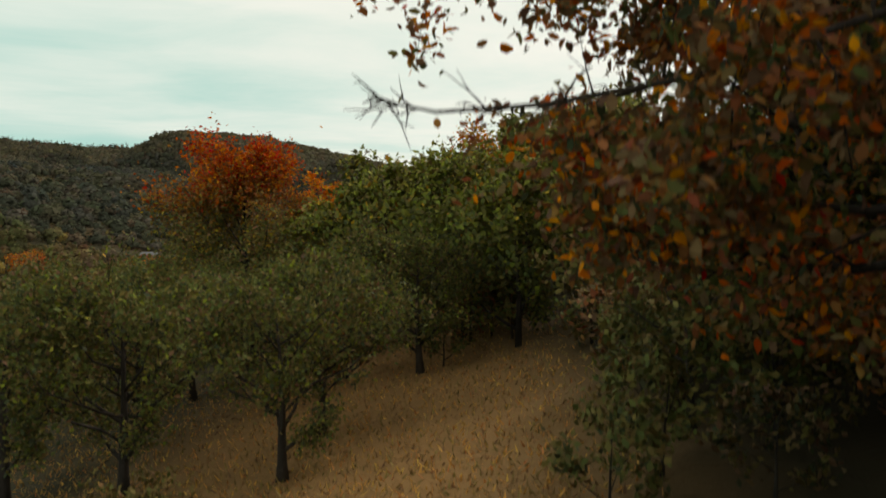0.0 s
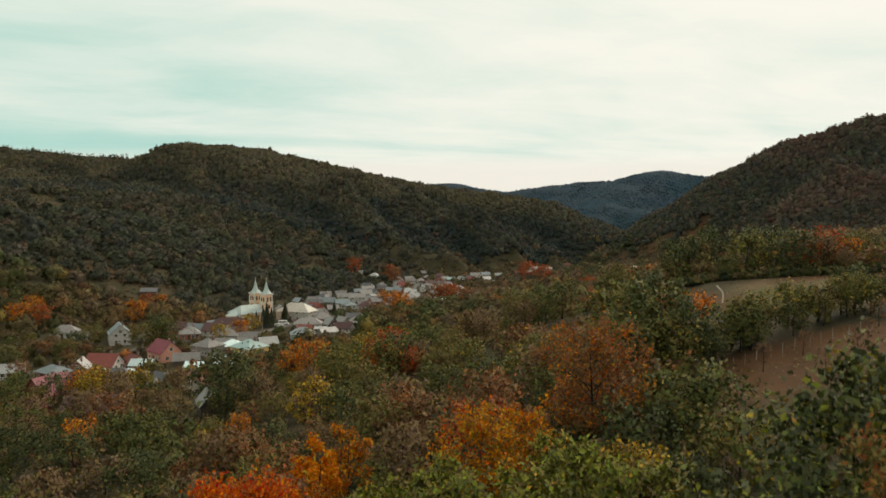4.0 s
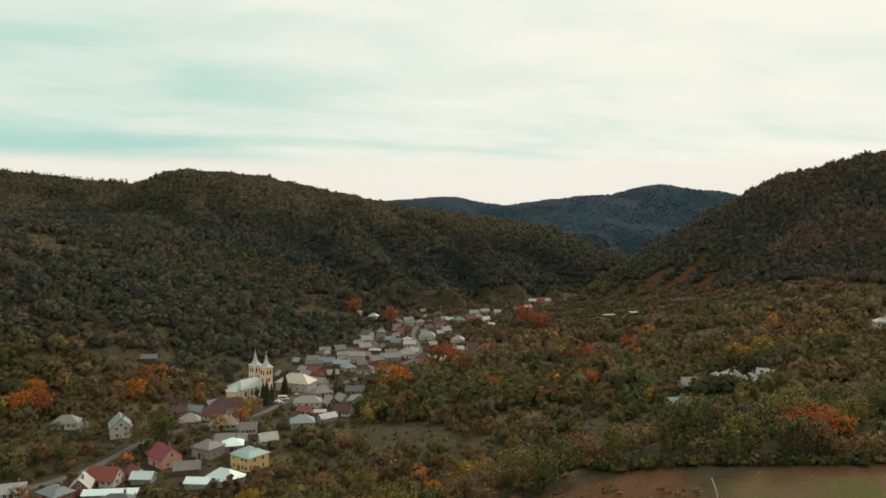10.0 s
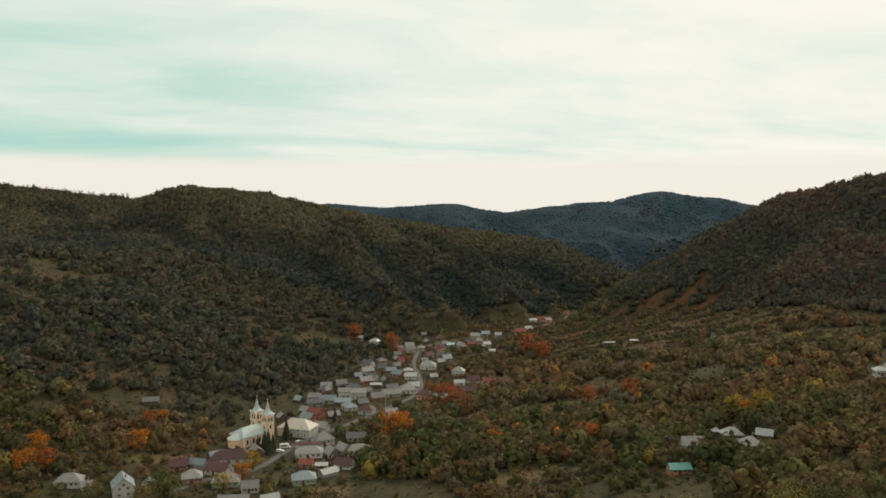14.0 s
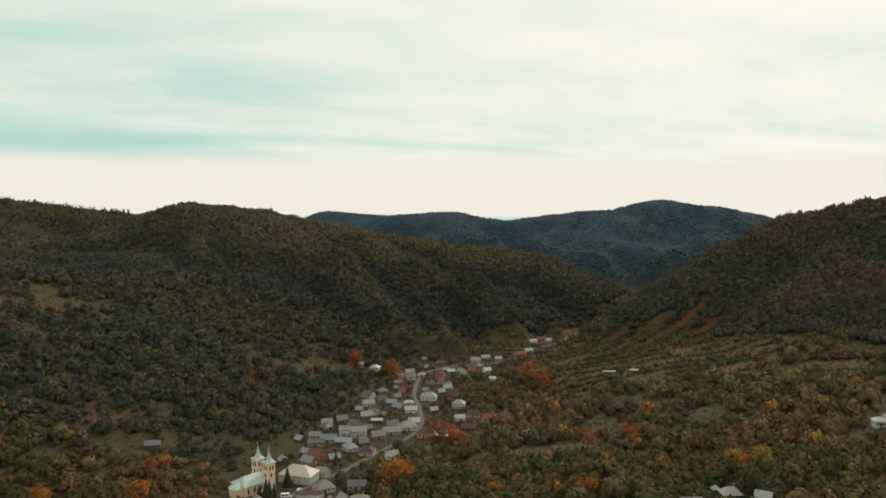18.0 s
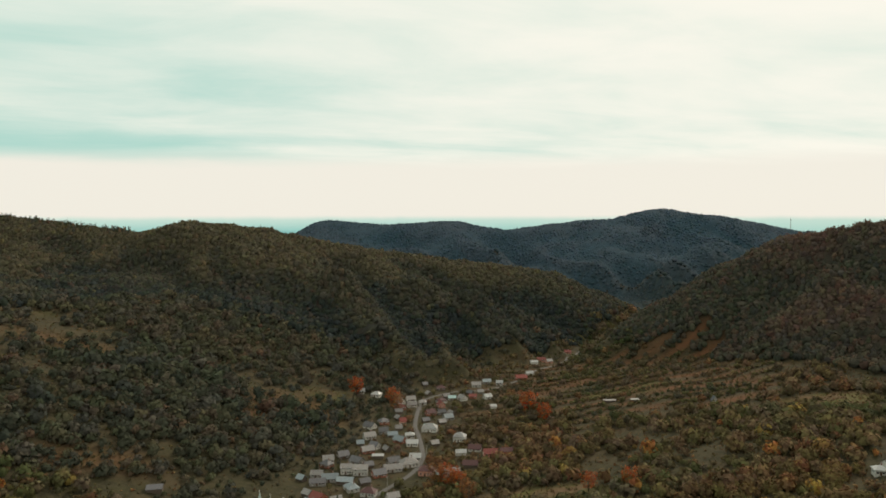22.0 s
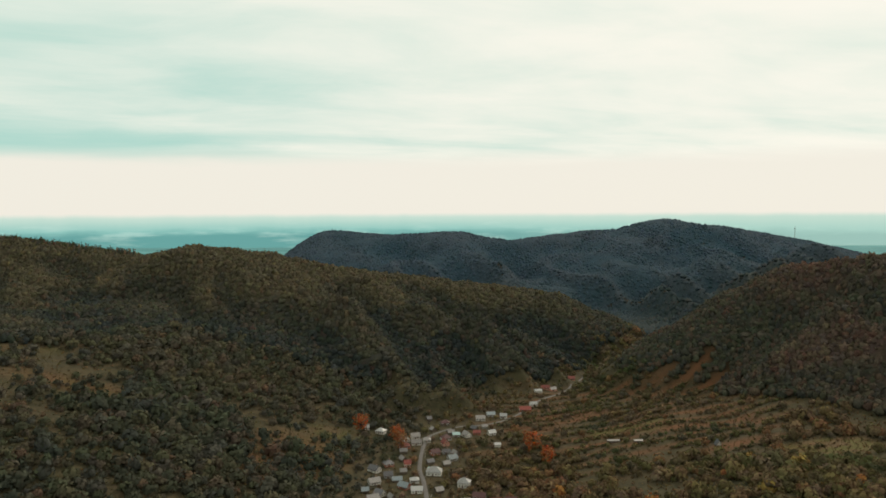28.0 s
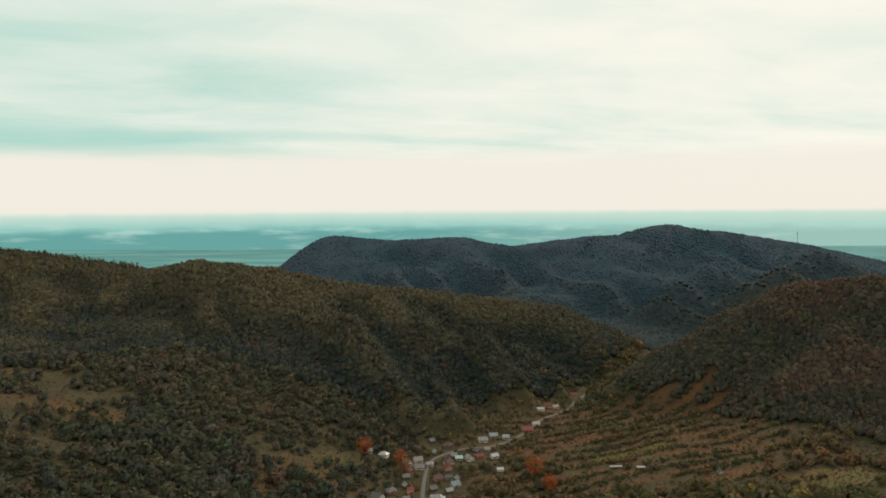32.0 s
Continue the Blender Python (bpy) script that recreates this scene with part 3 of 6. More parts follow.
WALLS = dict(
    white=plain_material("white_plaster", (0.42, 0.40, 0.36), (0.62, 0.60, 0.55), 0.7),
    grey=plain_material("grey_render", (0.22, 0.21, 0.19), (0.34, 0.32, 0.29), 0.8),
    yellow=plain_material("yellow_plaster", (0.56, 0.37, 0.13), (0.68, 0.47, 0.18), 0.7),
    pink=plain_material("pink_plaster", (0.55, 0.26, 0.19), (0.66, 0.34, 0.25), 0.7),
    peach=plain_material("peach_plaster", (0.78, 0.50, 0.31), (0.86, 0.58, 0.38), 0.5),
    brick=plain_material("red_brick", (0.24, 0.085, 0.055), (0.34, 0.13, 0.08), 2.5),
    wood=plain_material("weathered_timber", (0.065, 0.050, 0.038), (0.14, 0.11, 0.085), 1.2, along=(6, 6, 0.6)),
    orange=plain_material("varnished_timber", (0.32, 0.12, 0.045), (0.44, 0.18, 0.07), 1.2, along=(6, 6, 0.6)),
    green=plain_material("green_plaster", (0.22, 0.30, 0.20), (0.30, 0.38, 0.27), 0.8))
TRIM = plain_material("white_trim", (0.60, 0.58, 0.53), (0.74, 0.72, 0.67), 1.0)
GLASS = plain_material("dark_window_glass", (0.012, 0.014, 0.016), (0.022, 0.026, 0.028), 1.0, 0.12, spec=0.6)
DOOR = plain_material("brown_door", (0.07, 0.04, 0.025), (0.13, 0.08, 0.05), 2.0)
CHIMNEY = plain_material("chimney_brick", (0.16, 0.09, 0.07), (0.28, 0.20, 0.17), 3.0)
TIN = plain_material("galvanised_tin", (0.40, 0.42, 0.42), (0.55, 0.57, 0.56), 1.0, 0.4)

frame_bars = Solid()
for x0, x1, z0, z1 in ((-0.62, -0.52, 0, 1.4), (0.52, 0.62, 0, 1.4), (-0.52, 0.52, 0, 0.1), (-0.52, 0.52, 1.3, 1.4), (-0.04, 0.04, 0.1, 1.3)):
    frame_bars.box(x0, x1, -0.07, 0.02, z0, z1)
FRAME_MESH = frame_bars.mesh("window", TRIM)
PANE_MESH = Solid().box(-0.53, 0.53, -0.02, 0.015, 0.09, 1.31).mesh("pane", GLASS)
DOOR_MESH = Solid().box(-0.5, 0.5, -0.06, 0.02, 0, 2.05).box(-0.58, -0.5, -0.08, 0.02, 0, 2.13).box(0.5, 0.58, -0.08, 0.02, 0, 2.13).box(-0.5, 0.5, -0.08, 0.02, 2.05, 2.13).mesh("door", DOOR)
CHIMNEY_MESH = Solid().box(-0.3, 0.3, -0.3, 0.3, -1.4, 1.1).box(-0.37, 0.37, -0.37, 0.37, 1.1, 1.25).mesh("chimney", CHIMNEY)


def window_on(house, x, y, z, turn):
    w = part("window", FRAME_MESH, None, house)
    w.matrix_basis = pose(x, y, z, 0, 0, turn)
    part("pane", PANE_MESH, None, w)


HOUSE_SPOTS = [(-104, 392, 9), (-110, 386, 8), (-116, 380, 5), (-85, 378, 9)]


def house(x, y, turn, long, wide, tall, rise, shape, roof, walls, label, category="house", openings=True):
    """A house with its ridge along its own x: walls, roof with eaves, chimney, door and windows."""
    ob = stand(category.replace(" ", "_"), x, y, turn)
    tagged(ob, label, category, "houses of the village")
    long, wide, tall, rise = long * 0.9, wide * 0.9, tall * 0.92, rise * 0.92
    l, w, o, t = long / 2, wide / 2, 0.45, 0.14
    HOUSE_SPOTS.append((x, y, 0.55 * (long + wide) / 2 + 0.8))
    k = rise / w
    body = Solid()
    if shape == "gable":
        body.prism([(-w, -1.5), (w, -1.5), (w, tall), (0, tall + rise - 0.05), (-w, tall)], -l, l)
        e = tall - o * k
        top = Solid().prism([(-w - o, e), (0, tall + rise), (w + o, e), (w + o, e + t), (0, tall + rise + t + 0.03), (-w - o, e + t)], -l - o, l + o)
    else:
        body.box(-l, l, -w, w, -1.5, tall)
        a, b, e, g = l + o, w + o, tall - 0.05, max(l - w, 0.15)
        top = Solid().add([(-a, -b, e), (a, -b, e), (a, b, e), (-a, b, e), (-a, -b, e + t), (a, -b, e + t), (a, b, e + t), (-a, b, e + t), (-g, 0, tall + rise), (g, 0, tall + rise)],
                          [(3, 2, 1, 0), (0, 1, 5, 4), (1, 2, 6, 5), (2, 3, 7, 6), (3, 0, 4, 7), (4, 5, 9, 8), (6, 7, 8, 9), (5, 6, 9), (7, 4, 8)])
    part("wall", body, WALLS[walls], ob)
    part("roof", top, ROOFS[roof], ob)
    if not openings:
        return ob
    c = part("chimney", CHIMNEY_MESH, None, ob)
    c.location = (l * 0.35, w * 0.25, tall + rise * 0.75 + 0.4)
    d = part("door", DOOR_MESH, None, ob)
    d.location = (-l * 0.1, -w, 0.15)
    floors = 2 if tall > 4.6 else 1
    for s in range(floors):
        z = 1.0 + 2.75 * s
        for px in (-0.62, 0.32, 0.72):
            window_on(ob, px * l, -w, z, 0)
        for side, a in ((l, 90), (-l, -90)):
            for py in (-0.45, 0.45):
                window_on(ob, side, py * w * 0.9, z, a)
    if shape == "gable" and rise > 3:
        window_on(ob, l, 0, tall + 0.35, 90)
        window_on(ob, -l, 0, tall + 0.35, -90)
    return ob


# ---- the village: near end ----
house(-140, 311, -62, 11, 9.5, 5.4, 4.4, "gable", "blue", "white", "unfinished white gabled house with a grey tin roof")
house(-131, 318, -62, 7, 6, 2.8, 2.2, "gable", "grey", "wood", "low timber barn with a grey roof behind a white house", "barn")
house(-167, 318, 12, 12, 8, 3.0, 3.4, "hip", "grey", "white", "old cottage with a steep weathered grey roof")
house(-158, 315, 30, 5, 4, 2.4, 1.8, "gable", "grey", "grey", "small grey outbuilding beside an old cottage", "shed")
house(-106, 273, -42, 12, 9, 4.2, 4.2, "gable", "crimson", "pink", "pink house with a bright crimson sheet roof")
house(-119, 252, -8, 12, 9, 2.8, 3.8, "gable", "red", "white", "house with a broad red-brown roof by the lane")
house(-110, 256, -40, 7, 6, 2.7, 2.6, "gable", "red", "white", "small red-roofed house beside the lane")
house(-123, 243, -75, 9, 7, 2.8, 3.4, "gable", "pale", "brick", "house with a pale tin gable roof")
house(-128, 236, -30, 11, 8, 3.0, 2.4, "hip", "blue", "brick", "terracotta-walled house with a blue-grey roof")
house(-110, 237, 6, 19, 5, 2.6, 1.1, "gable", "white", "grey", "long low shed with a bright tin roof", "shed", False)
house(-103, 226, 4, 13, 8, 3.0, 3.0, "hip", "dark", "grey", "dark-roofed house behind orchard trees")
house(-108, 197, 70, 12, 9, 4.4, 4.6, "gable", "crimson", "brick", "tall house with a dark crimson roof and brick walls")
house(-90, 204, 5, 8, 6, 2.6, 2.2, "gable", "grey", "wood", "grey-brown weathered timber barn", "barn", False)
house(-82, 205, -48, 6, 5.5, 2.6, 2.6, "gable", "pale", "white", "small white outbuilding with a light grey roof", "shed", False)
house(-86, 219, -35, 6.5, 5, 2.6, 2.6, "gable", "dark", "wood", "small dark blue-roofed timber shed", "shed", False)
house(-70, 199, -72, 9.5, 9, 3.0, 3.6, "gable", "red", "white", "white house with a red-brown gable roof")
house(-49, 151, -62, 6.5, 5.4, 2.5, 2.8, "gable", "grey", "wood", "old timber barn with a sagging grey roof", "barn", False)
house(-72, 267, -36, 11.5, 10.5, 6.0, 3.0, "hip", "teal", "yellow", "two-storey yellow house with a pale teal hipped roof")
house(-76, 249, -20, 13, 9, 2.8, 3.4, "hip", "white", "grey", "house under a bright white-blue tin roof")
house(-84, 246, -5, 9, 5, 2.5, 1.4, "gable", "white", "grey", "low annex with a bright tin roof", "shed", False)
house(-85, 290, 15, 9, 8, 3.4, 2.6, "hip", "white", "brick", "brick house with a pale turquoise tin roof")
house(-93, 284, -28, 10.5, 9.5, 4.4, 3.0, "hip", "grey", "grey", "grey rendered house with a hipped grey roof")
house(-94, 263, 16, 10, 6, 2.4, 2.4, "gable", "grey", "wood", "low grey-roofed barn in a yard", "barn", False)
house(-106, 253, 0, 8, 6, 2.4, 1.8, "gable", "white", "grey", "pale tin-roofed shed between gardens", "shed", False)
house(-143, 238, 20, 8, 6, 2.8, 2.4, "gable", "pale", "white", "small house with a pale roof at the lane's end")
house(-78, 161, 8, 14, 8, 2.8, 3.4, "gable", "maroon", "wood", "long barn with a dark maroon roof", "barn", False)
house(-92, 163, -40, 8, 6, 2.8, 3.0, "gable", "red", "brick", "small brick house with a red roof")
# ---- round the church ----
house(-116, 329, 20, 9.5, 8.5, 3.0, 3.6, "hip", "grey", "brick", "square brick cottage with a steep grey hipped roof")
house(-99, 325, 10, 13, 9, 2.8, 3.6, "hip", "grey", "green", "cottage with a wide grey hipped roof")
house(-106, 358, 8, 22, 10, 3.2, 4.0, "hip", "maroon", "white", "long hall with a dark maroon roof")
house(-107, 340, -20, 13, 8, 3.0, 3.4, "gable", "maroon", "white", "white-gabled house with a dark brown roof")
house(-128, 345, 15, 9, 7, 2.8, 2.8, "gable", "maroon", "brick", "brick house with a maroon roof")
house(-120, 349, -15, 9, 6, 2.6, 2.2, "gable", "blue", "grey", "grey shed with a blue-grey roof", "shed", False)
house(-115, 361, 40, 8, 6, 2.6, 2.4, "gable", "blue", "wood", "old timber shed with a tin roof", "shed", False)
house(-86, 317, 12, 8, 6.5, 2.8, 2.6, "gable", "grey", "white", "small white house with a grey roof")
house(-88, 299, 4, 14, 6, 2.8, 2.4, "gable", "grey", "wood", "long low grey-roofed timber barn", "barn", False)
house(-73, 299, 28, 8, 6.5, 2.8, 2.6, "gable", "pale", "green", "green-fronted house with a pale roof")
house(-64, 327, 14, 11.5, 8.5, 3.0, 3.2, "hip", "blue", "green", "cottage with a blue-grey hipped roof")
house(-67, 350, -10, 7.5, 6, 2.6, 1.8, "gable", "red", "brick", "small house with a red tile roof")
house(-69, 367, 8, 15, 8.5, 3.0, 3.2, "hip", "grey", "white", "long cottage with a grey hipped roof")
house(-66, 391, 30, 11.5, 9, 3.0, 3.8, "hip", "grey", "white", "cottage with a tall grey hipped roof")
house(-83, 408, -16, 22, 13, 5.2, 5.0, "hip", "cream", "white", "large community hall with a cream tin roof", "hall")
house(-72, 383, 4, 16, 4, 2.4, 0.9, "gable", "maroon", "white", "long low open shed beside the square", "shed", False)
house(-57, 365, -58, 8, 6.5, 3.0, 3.4, "gable", "grey", "wood", "narrow gabled house with a grey roof")
house(-52, 372, -50, 8, 6, 2.8, 3.0, "gable", "grey", "grey", "small grey gabled outbuilding with weathered roof", "shed", False)
house(-59, 346, 6, 6, 5, 3.0, 0.8, "gable", "pale", "brick", "small brick building with a flat pale roof", "shed")
house(-48, 347, -18, 9.5, 7, 2.8, 2.6, "gable", "maroon", "white", "white house with a maroon roof")
house(-54, 335, 40, 9, 5, 2.6, 1.8, "gable", "pale", "grey", "pale-roofed lean-to shed in a yard", "shed", False)
house(-71, 417, -20, 8, 7, 2.8, 2.6, "gable", "grey", "white", "small grey-roofed house behind the hall")
house(-44, 371, 5, 12, 8, 2.8, 2.8, "hip", "grey", "white", "cottage with a hipped grey roof below the orchards")
house(-48, 395, 2, 11.5, 7, 2.8, 2.4, "gable", "dark", "grey", "grey cottage with a dark gable roof")
house(-177, 434, 12, 10, 7, 2.6, 2.0, "gable", "dark", "wood", "lone timber barn on the west slope", "barn", False)
# ---- up the street ----
house(-78, 483, 4, 12, 8, 3.0, 2.8, "gable", "blue", "grey", "grey cottage with a blue-grey roof up the street")
house(-69, 499, 2, 8.5, 7, 5.2, 2.2, "gable", "grey", "white", "tall narrow white house with a grey roof")
house(-59, 497, 3, 11.5, 8, 5.4, 2.4, "gable", "grey", "white", "two-storey white house with a balcony and grey roof")
house(-67, 479, -6, 12, 7, 2.8, 2.2, "gable", "blue", "wood", "low barn with a blue-grey roof", "barn", False)
house(-85, 475, 8, 11.5, 7, 2.8, 2.2, "gable", "dark", "grey", "cottage with a dark gable roof")
house(-88, 490, -4, 9, 7, 2.8, 2.4, "gable", "grey", "grey", "grey cottage below the wood")
house(-50, 533, 0, 9, 5, 2.8, 1.0, "gable", "pale", "wood", "open hay shed with a pale roof", "shed", False)
house(-49, 457, -12, 10.5, 8, 3.2, 3.2, "hip", "maroon", "white", "white house with a maroon hipped roof")
house(-33, 449, 24, 8.5, 7, 2.8, 2.6, "gable", "grey", "white", "small grey-roofed house by the stream")
house(-37, 505, 12, 14, 8, 2.8, 2.8, "gable", "grey", "grey", "long grey-roofed farmhouse by the street")
house(-26, 516, 20, 14, 10, 3.2, 4.2, "hip", "grey", "white", "farmhouse with a large grey hipped roof")
house(-22, 530, 0, 9, 7, 3.0, 2.6, "gable", "pale", "white", "white house with a pale roof")
house(-13, 497, -8, 11.5, 9, 4.0, 3.6, "hip", "maroon", "pink", "pink house with a maroon hipped roof")
house(-2, 493, 10, 9.5, 7, 2.8, 2.6, "gable", "teal", "grey", "grey house with a pale teal roof")
house(7, 498, 5, 7, 6, 2.6, 1.8, "gable", "pale", "brick", "small shed with a pale roof", "shed", False)
house(-13, 608, -6, 14, 10, 3.6, 4.0, "hip", "pale", "white", "large house with a bright pale hipped roof")
house(-37, 627, 10, 6, 6, 4.2, 2.6, "gable", "red", "pink", "narrow pink house under red tiles")
house(12, 578, -14, 10.5, 9, 4.6, 3.6, "hip", "pale", "white", "white house with a light grey hipped roof")
house(12, 541, 4, 8.5, 6, 2.6, 2.0, "gable", "pale", "white", "white shed with a pale roof", "shed", False)
house(23, 550, -10, 10.5, 7, 2.8, 2.8, "gable", "maroon", "white", "house with a maroon roof above the stream")
house(34, 534, 6, 11.5, 8, 3.0, 3.0, "gable", "red", "pink", "pink house with a red roof")
house(46, 536, 6, 10, 6, 2.6, 2.2, "gable", "maroon", "brick", "brick barn with a dark red roof", "barn", False)
house(18, 510, -4, 11.5, 7, 2.8, 2.6, "gable", "maroon", "wood", "long dark-roofed barn by the orchards", "barn", False)
house(-4, 690, -70, 8, 7, 3.4, 3.6, "gable", "red", "pink", "pink gabled house at the bend of the road")
house(-32, 692, 8, 10.5, 8, 2.8, 2.8, "gable", "grey", "white", "white cottage with a grey roof at the bend")
house(-22, 700, 5, 8, 7, 2.8, 2.6, "hip", "grey", "white", "small cottage at the road's bend")
house(-14, 613, 4, 9.5, 7, 2.8, 2.4, "gable", "teal", "grey", "grey house with a teal tin roof by the road")
house(-29, 588, 6, 8, 6.5, 3.0, 2.2, "hip", "pale", "white", "white house standing beside the road")
house(-26, 566, 2, 10, 8, 3.0, 2.4, "gable", "pale", "white", "white house with a pale sheet roof")
house(7, 718, 4, 8, 6, 2.8, 2.0, "gable", "teal", "grey", "low house with a teal roof")
house(-34, 712, 14, 9.5, 8, 2.8, 3.0, "gable", "grey", "white", "grey-roofed house near the wood's edge")
house(-69, 720, -20, 10, 8, 3.0, 3.0, "hip", "pale", "white", "pale-roofed house below the wood")
house(-84, 724, 10, 6, 6, 2.8, 2.4, "gable", "pale", "white", "small pale-roofed cottage below the wood")
house(28, 724, 0, 8, 6, 2.6, 2.0, "gable", "red", "brick", "small brick house on the terraces")
house(43, 724, 20, 8, 7, 3.0, 2.6, "gable", "pale", "white", "white cottage on the terraces")
house(37, 748, 0, 6, 5, 2.6, 2.0, "gable", "grey", "grey", "small grey shed on the terraces", "shed", False)
house(46, 684, 5, 6.5, 5, 2.6, 1.4, "gable", "pale", "white", "white shed in a meadow", "shed", False)
house(34, 778, 0, 11, 8, 3.0, 2.8, "gable", "grey", "white", "white house with a grey roof up the valley")
house(46, 794, 8, 10, 7, 3.0, 2.6, "gable", "blue", "grey", "grey house with a blue-grey roof up the valley")
house(60, 790, -8, 8, 7, 3.0, 2.6, "gable", "pale", "white", "pale house higher up the valley")
house(87, 820, 4, 14, 8, 3.0, 3.0, "gable", "red", "brick", "brick farmhouse with a bright red roof")
house(99, 843, 10, 9, 7, 3.0, 2.6, "gable", "pale", "white", "white farmhouse with a pale roof")
house(124, 925, -5, 12, 8, 3.0, 2.8, "gable", "red", "pink", "pink house at the valley's head")
house(112, 903, 5, 10, 6, 2.8, 1.8, "gable", "pale", "white", "pale-roofed barn at the valley's head", "barn", False)
house(133, 920, 20, 8.5, 7, 3.0, 2.6, "gable", "grey", "pink", "grey-roofed pink house at the valley's head")
house(166, 976, 0, 10, 8, 3.0, 2.8, "gable", "red", "pink", "last pink house beside the road")
house(-3, 664, 8, 8, 6, 2.8, 2.2, "gable", "dark", "grey", "grey house with a dark roof by the road")
# ---- farms on the east slope ----
house(92, 279, 4, 9, 6, 2.8, 1.6, "gable", "green", "orange", "orange timber cabin with a teal-green sheet roof", "cabin")
house(108, 311, 4, 10, 7, 3.0, 3.0, "gable", "grey", "white", "farmhouse with a grey roof on the east slope")
house(128, 318, 2, 9.5, 7, 2.8, 3.2, "hip", "pale", "wood", "timber farmhouse with a pale hipped roof")
house(125, 291, 6, 9, 8, 2.8, 3.4, "hip", "grey", "wood", "timber cottage with a grey hipped roof")
house(137, 305, -30, 7, 5, 2.6, 2.2, "gable", "pale", "wood", "small timber barn with a pale roof", "barn", False)
house(125, 328, 0, 3.4, 3.4, 2.6, 1.8, "hip", "pale", "wood", "tiny timber hut with a peaked roof", "hut", False)
house(230, 378, -10, 7, 6, 3.4, 2.2, "hip", "pale", "white", "bright white house on the east slope")
house(238, 382, 15, 8, 6, 2.8, 2.4, "gable", "grey", "white", "white barn with a grey roof on the east slope", "barn", False)
house(150, 653, 3, 13, 4, 2.2, 0.8, "gable", "grey", "wood", "long low shed with a grey roof on the terraces", "shed", False)
house(169, 640, 3, 8, 4, 2.2, 0.8, "gable", "grey", "wood", "low grey-roofed shed on the terraces", "shed", False)
house(226, 602, -88, 5, 5, 0.6, 4.2, "gable", "dark", "white", "small A-shaped hut with white gable boards", "hut", False)

# ---- church ----
def arch(w, h, n=8):
    """Round-headed opening in (x, z), from its sill's middle."""
    r = w / 2
    return [(-r, 0), (r, 0)] + [(r * math.cos(math.pi * i / n), h - r + r * math.sin(math.pi * i / n)) for i in range(n + 1)]


def arched(ob, name, x, y, z, turn, w, h, mat, trim):
    """An arched window or door with its raised surround."""
    def slab(outline, d0, d1):
        n = len(outline)
        return Solid().add([(p, d, q) for d in (d0, d1) for p, q in outline], [list(range(n)), list(range(n, 2 * n))[::-1]] + [(i, n + i, n + (i + 1) % n, (i + 1) % n) for i in range(n)])
    s = part(name, slab(arch(w + 0.36, h + 0.18), -0.08, 0.02), trim, ob)
    s.matrix_basis = pose(x, y, z, 0, 0, turn)
    part("pane" if name == "window" else "leaf", slab(arch(w, h - 0.1), -0.12, 0.01), mat, s).location = (0, 0, 0.1)


church = tagged(stand("church", -101.5, 395.5, -40), "peach and white village church with twin spired towers", "church")
PEACH, CHURCH_ROOF = WALLS["peach"], roof_material("church_tin_roof", (0.34, 0.42, 0.40), (0.47, 0.55, 0.52), (0.34, 0.40, 0.37), 0.45)
# own axes: x along the front from tower to tower, y from the nave towards the front
nave = Solid().box(-6.2, 6.2, -15, 1.5, -1.5, 5.6)
part("nave", nave, PEACH, church)
n = 9
ring = [(4.6 * math.cos(math.pi + math.pi * i / (n - 1)), -15 + 4.6 * math.sin(math.pi + math.pi * i / (n - 1))) for i in range(n)]
part("apse", Solid().add([(x, y, z) for z in (-1.5, 4.8) for x, y in ring], [tuple(range(n))[::-1], tuple(range(n, 2 * n))] + [(i, i + 1, n + i + 1, n + i) for i in range(n - 1)]), PEACH, church)
outer = [(x * 1.1, -15 + (y + 15) * 1.1, 4.8) for x, y in ring]
part("apse_roof", Solid().add(outer + [(0, -14.5, 7.6)], [tuple(range(n))[::-1]] + [(i, i + 1, n) for i in range(n - 1)] + [(n - 1, 0, n)]), CHURCH_ROOF, church)
part("roof", Solid().add([(-6.8, -15.6, 5.6), (6.8, -15.6, 5.6), (6.8, 1.5, 5.6), (-6.8, 1.5, 5.6), (-6.8, -15.6, 5.8), (6.8, -15.6, 5.8), (6.8, 1.5, 5.8), (-6.8, 1.5, 5.8), (0, -11.5, 9.6), (0, 1.5, 9.6)],
     [(3, 2, 1, 0), (0, 1, 5, 4), (1, 2, 6, 5), (2, 3, 7, 6), (3, 0, 4, 7), (4, 5, 8), (5, 6, 9, 8), (7, 4, 8, 9), (6, 7, 9)]), CHURCH_ROOF, church)
part("cornice", Solid().box(-6.45, 6.45, -15.25, 1.5, 5.15, 5.58), TRIM, church)
for side in (-1, 1):
    for y in (-14.6, -10.6, -6.6, -2.6):
        part("pilaster", Solid().box(*sorted((side * 6.19, side * 6.42)), y - 0.35, y + 0.35, -1.5, 5.15), TRIM, church)
    for y in (-12.6, -8.6, -4.6):
        arched(church, "window", side * 6.2, y, 1.6, 90 * side, 1.1, 2.8, GLASS, TRIM)
part("gable_front", Solid().prism([(-3.4, -1.5), (3.4, -1.5), (3.4, 9.0), (0, 12.8), (-3.4, 9.0)], -0.25, 0.25), PEACH, church).matrix_basis = pose(0, 2.6, 0, 0, 0, 90)
arched(church, "door", 0, 2.86, 0.2, 180, 1.8, 3.2, DOOR, TRIM)
arched(church, "window", 0, 2.86, 5.2, 180, 1.3, 2.4, GLASS, TRIM)
